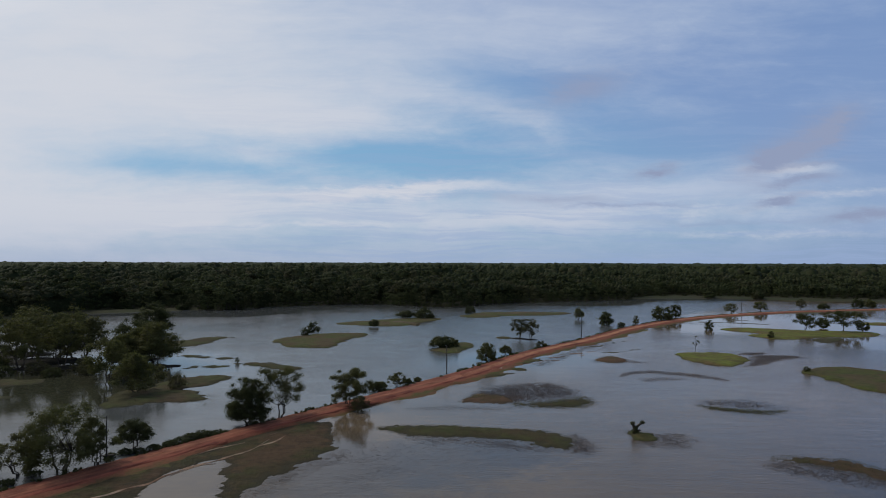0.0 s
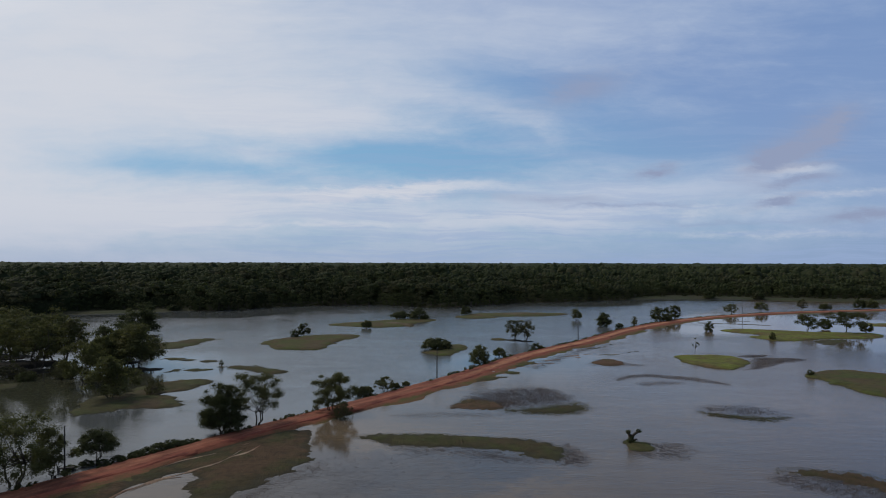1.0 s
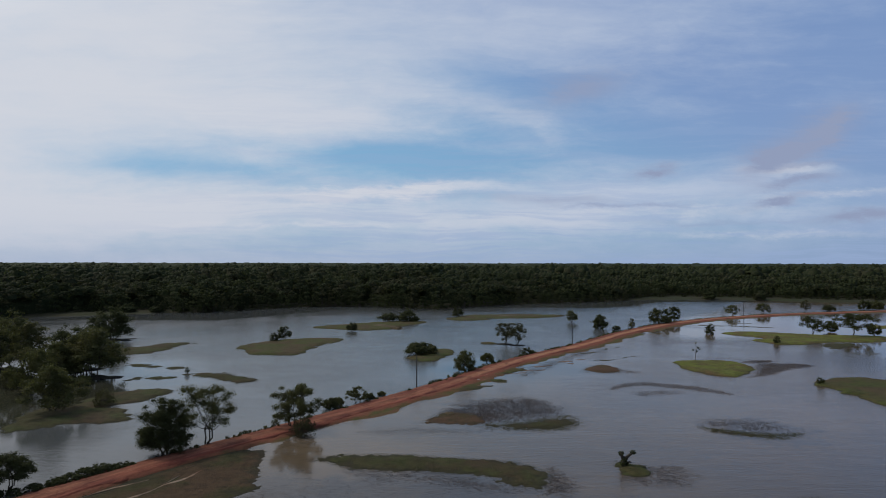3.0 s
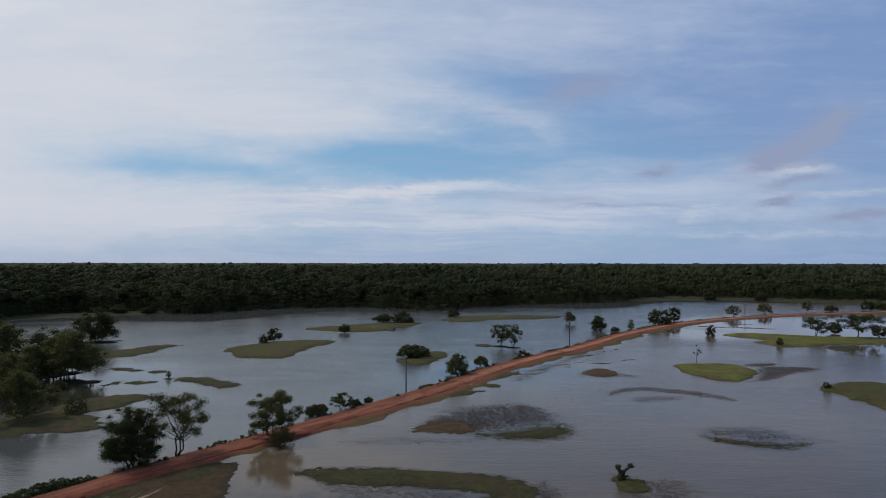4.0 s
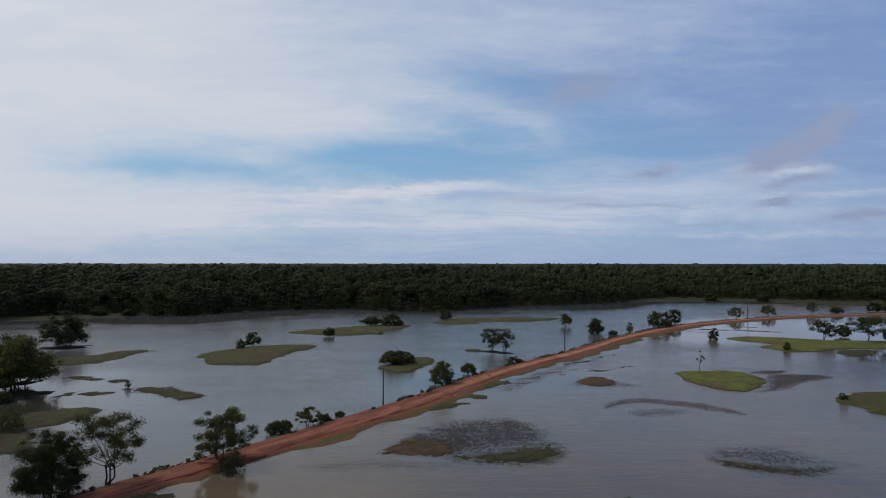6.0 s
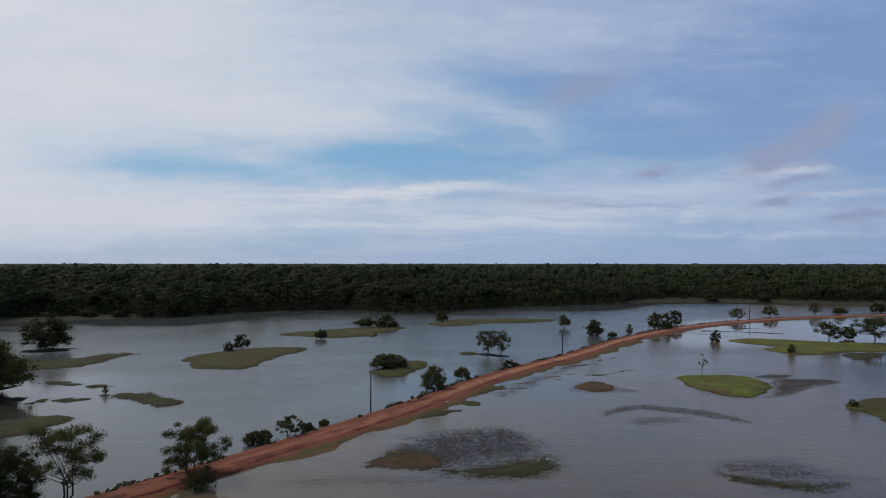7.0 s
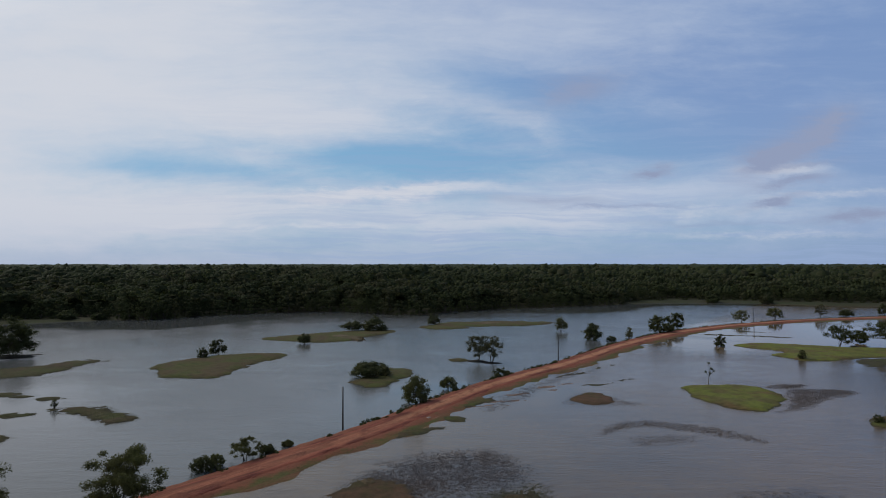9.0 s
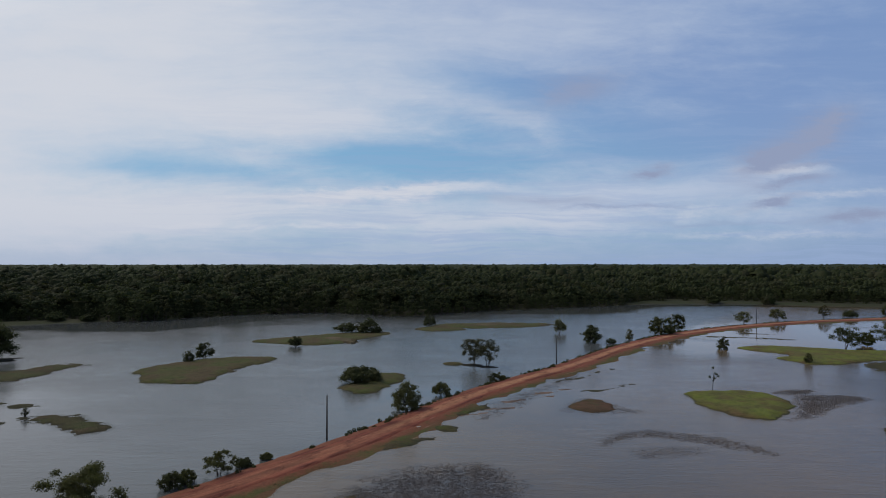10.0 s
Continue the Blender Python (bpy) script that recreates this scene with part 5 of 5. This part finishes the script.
tree("shrub", -50.0, 236.5, 5.1, 5.6, "bush", 167, "dark rounded shrub on a grass island", LEAF_DENSE, 0.38, 1200, category="shrub", heart=0.6)
tree("shrub", -29.6, 262.5, 3.8, 5.0, "bush", 168, "dark round shrub at the island's shore", LEAF_DENSE, 0.42, 800, category="shrub", heart=0.6)
tree("island_tree", -10.0, 302, 6.6, 11, "bush", 169, "dark spreading tree clump on a flat island", LEAF_DENSE, 0.5, 1500, heart=0.6)
tree("island_tree", -18.5, 301, 5.0, 10.5, "bush", 170, "low dark spreading tree on a flat island", LEAF_DENSE, 0.5, 1300, heart=0.6)
tree("shrub", -5.6, 299, 3.2, 4.0, "bush", 171, "low dark shrub beneath the spreading trees", LEAF_DENSE, 0.45, 500, category="shrub", heart=0.6)
tree("island_bush", 0.2, 200.0, 4.3, 10.8, "bush", 172, "wide low domed dark-green bush on an islet", LEAF_DENSE, 0.32, 5000, category="bush", heart=0.6)
tree("shrub", 14.4, 326, 5.5, 6.4, "bush", 173, "dark shrub at the tip of a long island", LEAF_DENSE, 0.5, 900, category="shrub", heart=0.6)
tree("shrub", 92.9, 156.0, 1.7, 2.0, "bush", 174, "small dark shrub at an island's tip", LEAF_DENSE, 0.28, 260, category="shrub")
for k, (x, y, h, w) in enumerate(((-164, 349, 5.4, 10), (-150, 352, 3.6, 8), (-126, 362, 8.6, 12), (-186, 352, 4.6, 9), (208.7, 478, 6.5, 11), (242.6, 470, 6.5, 10), (-138, 358, 3.2, 9), (-112, 372, 3.5, 8))):
    tree("shore_bush", x, y, h, w, "bush", 180 + k, "rounded bush on the forest's shore", LEAF_FOREST, 0.7, int(90 * w), 0.3, "shore bushes", category="bush", heart=0.7)


def sapling(x, y):
    foot = new("sapling")
    foot.matrix_world = pose(x, y, 0.4)
    tagged(foot, "thin bare sapling with a few leaf tufts", "sapling")
    rng = np.random.RandomState(5)
    tips = [(0.1, 0, 4.7), (0.9, 0.2, 3.3), (-0.5, 0.1, 2.7), (1.2, -0.2, 2.9), (0.4, 0.1, 2.4)]
    parts = [tube([(0, 0, -0.4), (0.1, 0, 1.2), (0.25, 0, 2.4), tips[0]], [0.07, 0.06, 0.045, 0.02])]
    parts += [tube([(0.2, 0, 1.6), (q[0] * 0.7, q[1], q[2] - 0.4), q], [0.04, 0.03, 0.015]) for q in tips[1:]]
    v, f = joined(parts)
    mesh_object("trunk", v, f, BARK, foot, smooth_faces=True)
    v, f = leaves(rng, tips, [0.30, 0.34, 0.32, 0.3, 0.3], 90, 0.34)
    mesh_object("crown", v, f, LEAF_DENSE, foot)


sapling(78.4, 190.0)


def stump(x, y):
    foot = new("stump")
    foot.matrix_world = pose(x, y, 0.2)
    tagged(foot, "gnarled mossy tree stump with two stubby limbs", "stump")
    rng = np.random.RandomState(9)
    limbs = [[(0, 0, -0.6), (0.05, 0, 0.5), (-0.1, 0.1, 1.1)], [(0.05, 0, 0.7), (0.7, 0, 1.3), (1.5, 0.1, 1.75)], [(0, 0, 0.8), (-0.35, 0, 1.4), (-0.3, 0.1, 1.7)], [(0.1, 0, 0.2), (0.8, -0.2, 0.5), (1.0, -0.2, 0.4)]]
    v, f = joined([tube(q, r, 8) for q, r in zip(limbs, ([0.5, 0.34, 0.3], [0.24, 0.2, 0.12], [0.26, 0.2, 0.16], [0.16, 0.12, 0.05]))])
    mesh_object("trunk", v, f, BARK, foot, smooth_faces=True)
    v, f = leaves(rng, [(1.3, 0.1, 1.75), (-0.3, 0.1, 1.6), (0.1, 0, 0.8), (0.0, 0, 0.3)], [0.42, 0.4, 0.45, 0.6], 420, 0.24)
    mesh_object("crown", v, f, LEAF_DENSE, foot)


stump(31.4, 100.2)

# ---- poles, bench, culvert ----


def pole(x, y, h, r, label, mat, lean=0.0):
    foot = new("utility_pole")
    foot.matrix_world = pose(x, y, 0.3)
    tagged(foot, label, "pole", "poles along the road")
    v, f = tube([(0, 0, -0.8), (0, 0, 0.2), (lean * 0.5, 0, h * 0.5), (lean, 0, h - 0.12)], [r, r * 0.96, r * 0.8, r * 0.62], 10)
    mesh_object("shaft", v, f, mat, foot, smooth_faces=True)
    v, f = tube([(lean, 0, h - 0.14), (lean, 0, h)], [r * 0.72, r * 0.3], 8)
    mesh_object("cap", v, f, mat, foot)


pole(1.0, 153.4, 6.8, 0.15, "plain dark timber pole at the road's edge", TIMBER)
pole(-46.5, 85.0, 6.3, 0.12, "plain dark timber pole at the road's edge", TIMBER, -0.1)
pole(51.2, 226.0, 7.0, 0.16, "plain dark timber pole at the road's edge", TIMBER)
pole(165.6, 338.5, 7.4, 0.18, "plain dark timber pole beside the far road", TIMBER)
pole(116.2, 312.5, 6.2, 0.15, "bleached pale pole between two dark trees", BARK_PALE)


def box(cx, cy, cz, sx, sy, sz, chamfer=0.02):
    bm = bmesh.new()
    bmesh.ops.create_cube(bm, size=1.0)
    bmesh.ops.scale(bm, vec=(sx, sy, sz), verts=bm.verts)
    bmesh.ops.translate(bm, vec=(cx, cy, cz), verts=bm.verts)
    bmesh.ops.bevel(bm, geom=bm.edges[:], offset=chamfer, segments=1, affect="EDGES")
    v = [tuple(q.co) for q in bm.verts]
    bm.verts.index_update()
    f = [tuple(q.index for q in g.verts) for g in bm.faces]
    bm.free()
    return v, f


def bench(x, y):
    foot = new("plank_bench")
    foot.matrix_world = pose(x, y, 0.05, 0, 0, 20)
    tagged(foot, "rough dark plank bench at the water's edge", "bench")
    v, f = box(0, 0, 0.42, 1.9, 0.5, 0.08)
    mesh_object("seat", v, f, TIMBER, foot)
    for sx in (-1.1, 1.1):
        for sy in (-0.2, 0.2):
            v, f = box(sx * 0.75, sy, -0.1, 0.1, 0.1, 0.96)
            mesh_object("leg", v, f, TIMBER, foot)


bench(-47.6, 87.1)


def culvert(x, y):
    foot = new("culvert")
    foot.matrix_world = pose(x, y, 0.1, 0, 0, 35)
    tagged(foot, "small pale concrete culvert end in the verge", "culvert")
    v, f = box(0, 0, 0.05, 0.8, 0.25, 0.4, 0.03)
    mesh_object("headwall", v, f, CONCRETE, foot)
    v, f = box(-0.35, -0.3, 0.0, 0.15, 0.5, 0.3, 0.03)
    mesh_object("wing_wall", v, f, CONCRETE, foot)


culvert(15.2, 160.1)


def roadside_scrub():
    """Low dark scrub and clods along the water side of the causeway."""
    rng = np.random.RandomState(77)
    dens = fold(LINE, 7.0, 41) + 0.6 * fold(LINE, 2.5, 42)
    cs, rs = [], []
    for i in range(len(LINE)):
        if LINE[i, 0] < -60 or dens[i] < (0.1 if LINE[i, 1] < 165 else -0.5):
            continue
        for _ in range(3):
            q = LINE[i] - SIDE[i] * (HALF[i] + rng.uniform(0.5, 2.0)) + rng.uniform(-0.6, 0.6, 2)
            r = rng.uniform(0.16, 0.42) * (0.75 + 0.6 * max(0, min(dens[i], 1)))
            cs.append((q[0], q[1], 0.1 + r * 0.5))
            rs.append(r)
    v, f = leaves(rng, cs, rs, len(cs) * 26, 0.26)
    ob = mesh_object("roadside_scrub", v, f, LEAF_DENSE)
    tagged(ob, "low dark scrub along the causeway's edge", "scrub", kind="stuff")


roadside_scrub()


def verge_grass():
    """Tufts of grass along the causeway's lower shoulder."""
    rng = np.random.RandomState(78)
    w = np.clip(1.7 + 1.5 * np.clip((LINE[:, 0] + 20) / 45, 0, 1) + 2.0 * fold(LINE, 9.0, 31) + 1.3 * fold(LINE, 3.0, 32), 0.5, 7)
    i = rng.randint(0, len(LINE), 26000)
    i = i[(LINE[i, 0] > -60) & (LINE[i, 0] < 130)]
    off = HALF[i] + w[i] * rng.uniform(0.15, 1.05, len(i)) ** 0.8
    q = LINE[i] + SIDE[i] * off[:, None] + rng.uniform(-0.6, 0.6, (len(i), 2))
    thick = fold(q, 4.0, 43) + 0.5 * fold(q, 1.2, 44) > rng.uniform(-0.5, 0.6, len(q))
    q, lift = q[thick], (0.34 * (1 - np.clip((off - HALF[i]) / w[i], 0, 1) ** 0.8))[thick]
    ob = blade_mesh("verge_grass", q, BLADE, 0.13, 79, tall=1.0, base=np.maximum(lift - 0.03, -0.03))
    tagged(ob, "short olive grass along the causeway's shoulder", "grass", kind="stuff")


verge_grass()

# ---- forest ----


def forest():
    rng = np.random.RandomState(2024)
    kinds = []
    for k in range(7):
        h, w = (16, 18, 20, 17, 21, 19, 23)[k], (12, 14, 14, 15, 13, 16, 14)[k]
        t = tree("forest_tree", 0, 0, h, w, "bush", 300 + k, "dark green broad-crowned tree at the forest's edge", LEAF_FOREST, 1.0, 620, group="trees of the forest's edge", heart=0.74, clumps=0.36, limbs=10, jitter=0.3)
        kinds.append((t, h, w))

    def rise(x):
        return float(np.interp(x, (-190, -110, -60, 0, 60, 140), (1.05, 1.10, 1.10, 1.02, 0.95, 0.82)))

    spots = []
    # front rows, from the shore inwards
    cand = []
    for _ in range(60000):
        x = rng.uniform(-420, 560)
        d = rng.uniform(-4 if -132 < x < 140 else 1, 150)
        y = float(shore(x)) + d
        if x > 140:
            y += min(1.0, (x - 140) / 50) * (40 if rng.rand() < 0.9 else 20)
        if x < -138:
            y += min(1.0, (-138 - x) / 18) * 14
        cand.append((d, x, y))
    cand.sort()
    cell = {}
    for d, x, y in cand:
        gap = 5.2 if d < 30 else 6.6 if d < 70 else 9.0
        key = (int(x // 10), int(y // 10))
        near = [q for i in (-1, 0, 1) for j in (-1, 0, 1) for q in cell.get((key[0] + i, key[1] + j), ())]
        if all((x - a) ** 2 + (y - b) ** 2 > gap * gap for a, b in near):
            cell.setdefault(key, []).append((x, y))
            spots.append((d, x, y))
    used = 0
    rest = []
    for d, x, y in spots:
        seen = abs(x - 20) < 0.85 * y + 110
        if used < 290 and d < 40 and seen:
            k = rng.randint(0, 7) if d > 8 else rng.randint(0, 4)
            t, h, w = kinds[k]
            s = rng.uniform(0.75, 1.25) * (0.50 + 0.5 * min(1.0, max(d, 0) / 60)) * rise(x)
            m = pose(x, y, 0.1 if d < 6 else 0.6, 0, 0, rng.uniform(0, 360))
            if used < 7:
                t = kinds[used][0]
                t.matrix_world = m @ Matrix.Diagonal((s, s, s, 1))
            else:
                t = copy_thing(t, m)
                t.scale = (s * 0.92, s * 0.92, s * rng.uniform(0.9, 1.25))
            used += 1
        elif seen:
            rest.append((x, y, d))
    # the woods behind, one mass of domed crowns
    shapes = []
    for k in range(6):
        r = np.random.RandomState(400 + k)
        cs, rs = [], []
        for i in range(15):
            a, e = 2.4 * i, math.asin(1 - (i + 0.5) / 15 * 1.15)
            q = r.uniform(0.62, 0.82)
            cs.append((q * math.cos(e) * math.cos(a), q * math.cos(e) * math.sin(a), q * math.sin(e) * 0.85))
            rs.append(r.uniform(0.24, 0.40))
        shapes.append((cs, rs))
    back = []
    while len(back) < 3500:
        y = 300 + 850 * rng.rand() ** 1.6
        x = rng.uniform(-0.80 * y - 60, 0.80 * y + 60)
        if y - float(shore(x)) > 150:
            back.append((x, y, 999))
    made, faces, total = [], [], 0
    for x, y, d in rest + back:
        far = d > 900
        roll = float(fold(np.array([x, y]), 55, 61))
        h = 17.8 + 3.0 * roll + rng.uniform(-4.5, 4.5) + (2.6 if far else 0) + (rng.uniform(1, 3) if rng.rand() < 0.05 else 0)
        h *= 1.0 if far else 1.06 * rise(x) * (0.54 + 0.46 * min(1.0, max(d, 0) / 65))
        R = rng.uniform(4.6, 8.6) * (1.15 if far else 0.58 + 0.42 * min(1.0, d / 80))
        cs, rs = shapes[rng.randint(6)]
        n = 16 if far else 92 if d < 70 else 64
        v, f = leaves(rng, cs, rs, n, (1.6 if far else 0.95) / R, 0.8, 0.15, 0.28)
        if far:
            cv, cf = cores(rng, cs[:1] + [(0, 0, 0)], rs[:1] + [0.9], 0.95, 0.8)
        else:
            cv, cf = cores(rng, cs[:5] + [(0, 0, -0.05)], rs[:5] + [0.76], 0.82, 0.8)
        faces.append(f + total)
        faces.append(cf + total + len(v))
        v = np.concatenate([v, cv])
        total += len(v)
        made.append(v * R + np.array([x, y, h - 0.8 * R]))
    v = np.concatenate(made)
    ob = mesh_object("forest", v, np.concatenate(faces), LEAF_FOREST)
    tagged(ob, "dense dark green lowland forest behind the water", "forest", kind="stuff")


forest()


def understory():
    """Sheet of lower crowns, coloured dark to give the gaps their shade."""
    gx, d = np.meshgrid(np.linspace(-620, 760, 300), np.concatenate([np.linspace(34, 120, 16), np.linspace(126, 800, 90)]))
    gy = shore(gx) + d + 45 * np.clip((gx - 140) / 50, 0, 1)
    p = np.stack([gx, gy], -1)
    z = 9.5 + 2.0 * fold(p, 45, 71) + np.random.RandomState(3).normal(0, 1.3, gx.shape)
    z = z * np.clip(0.4 + d / 100, 0, 1)
    z[0] = 0.4
    ids = np.arange(gx.size).reshape(gx.shape)
    faces = np.stack([ids[:-1, :-1].ravel(), ids[:-1, 1:].ravel(), ids[1:, 1:].ravel(), ids[1:, :-1].ravel()], 1)
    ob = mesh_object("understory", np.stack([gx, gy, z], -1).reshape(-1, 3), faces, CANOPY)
    tagged(ob, "dark sheet of lower crowns with gap shade in its colour", "forest", kind="stuff")


understory()


def far_canopy():
    """Treetops out to the horizon, all round."""
    ang = np.linspace(0, 2 * math.pi, 1000)
    front = np.cos(ang)
    rad = 900 * 1.018 ** np.arange(0, 78)
    A, Rr = np.meshgrid(ang, rad)
    rng = np.random.RandomState(8)
    x, y = 50 + Rr * np.sin(A), 120 + Rr * np.cos(A)
    z = 20.8 + 2.2 * fold(np.stack([x, y], -1), 120, 51) + rng.normal(0, 1.8, A.shape)
    z[0] = 0.3
    ids = np.arange(A.size).reshape(A.shape)
    faces = np.stack([ids[:-1, :-1].ravel(), ids[1:, :-1].ravel(), ids[1:, 1:].ravel(), ids[:-1, 1:].ravel()], 1)
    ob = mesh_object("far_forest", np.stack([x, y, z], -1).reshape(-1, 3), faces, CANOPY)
    tagged(ob, "distant forest canopy reaching the horizon", "forest", kind="stuff")


far_canopy()
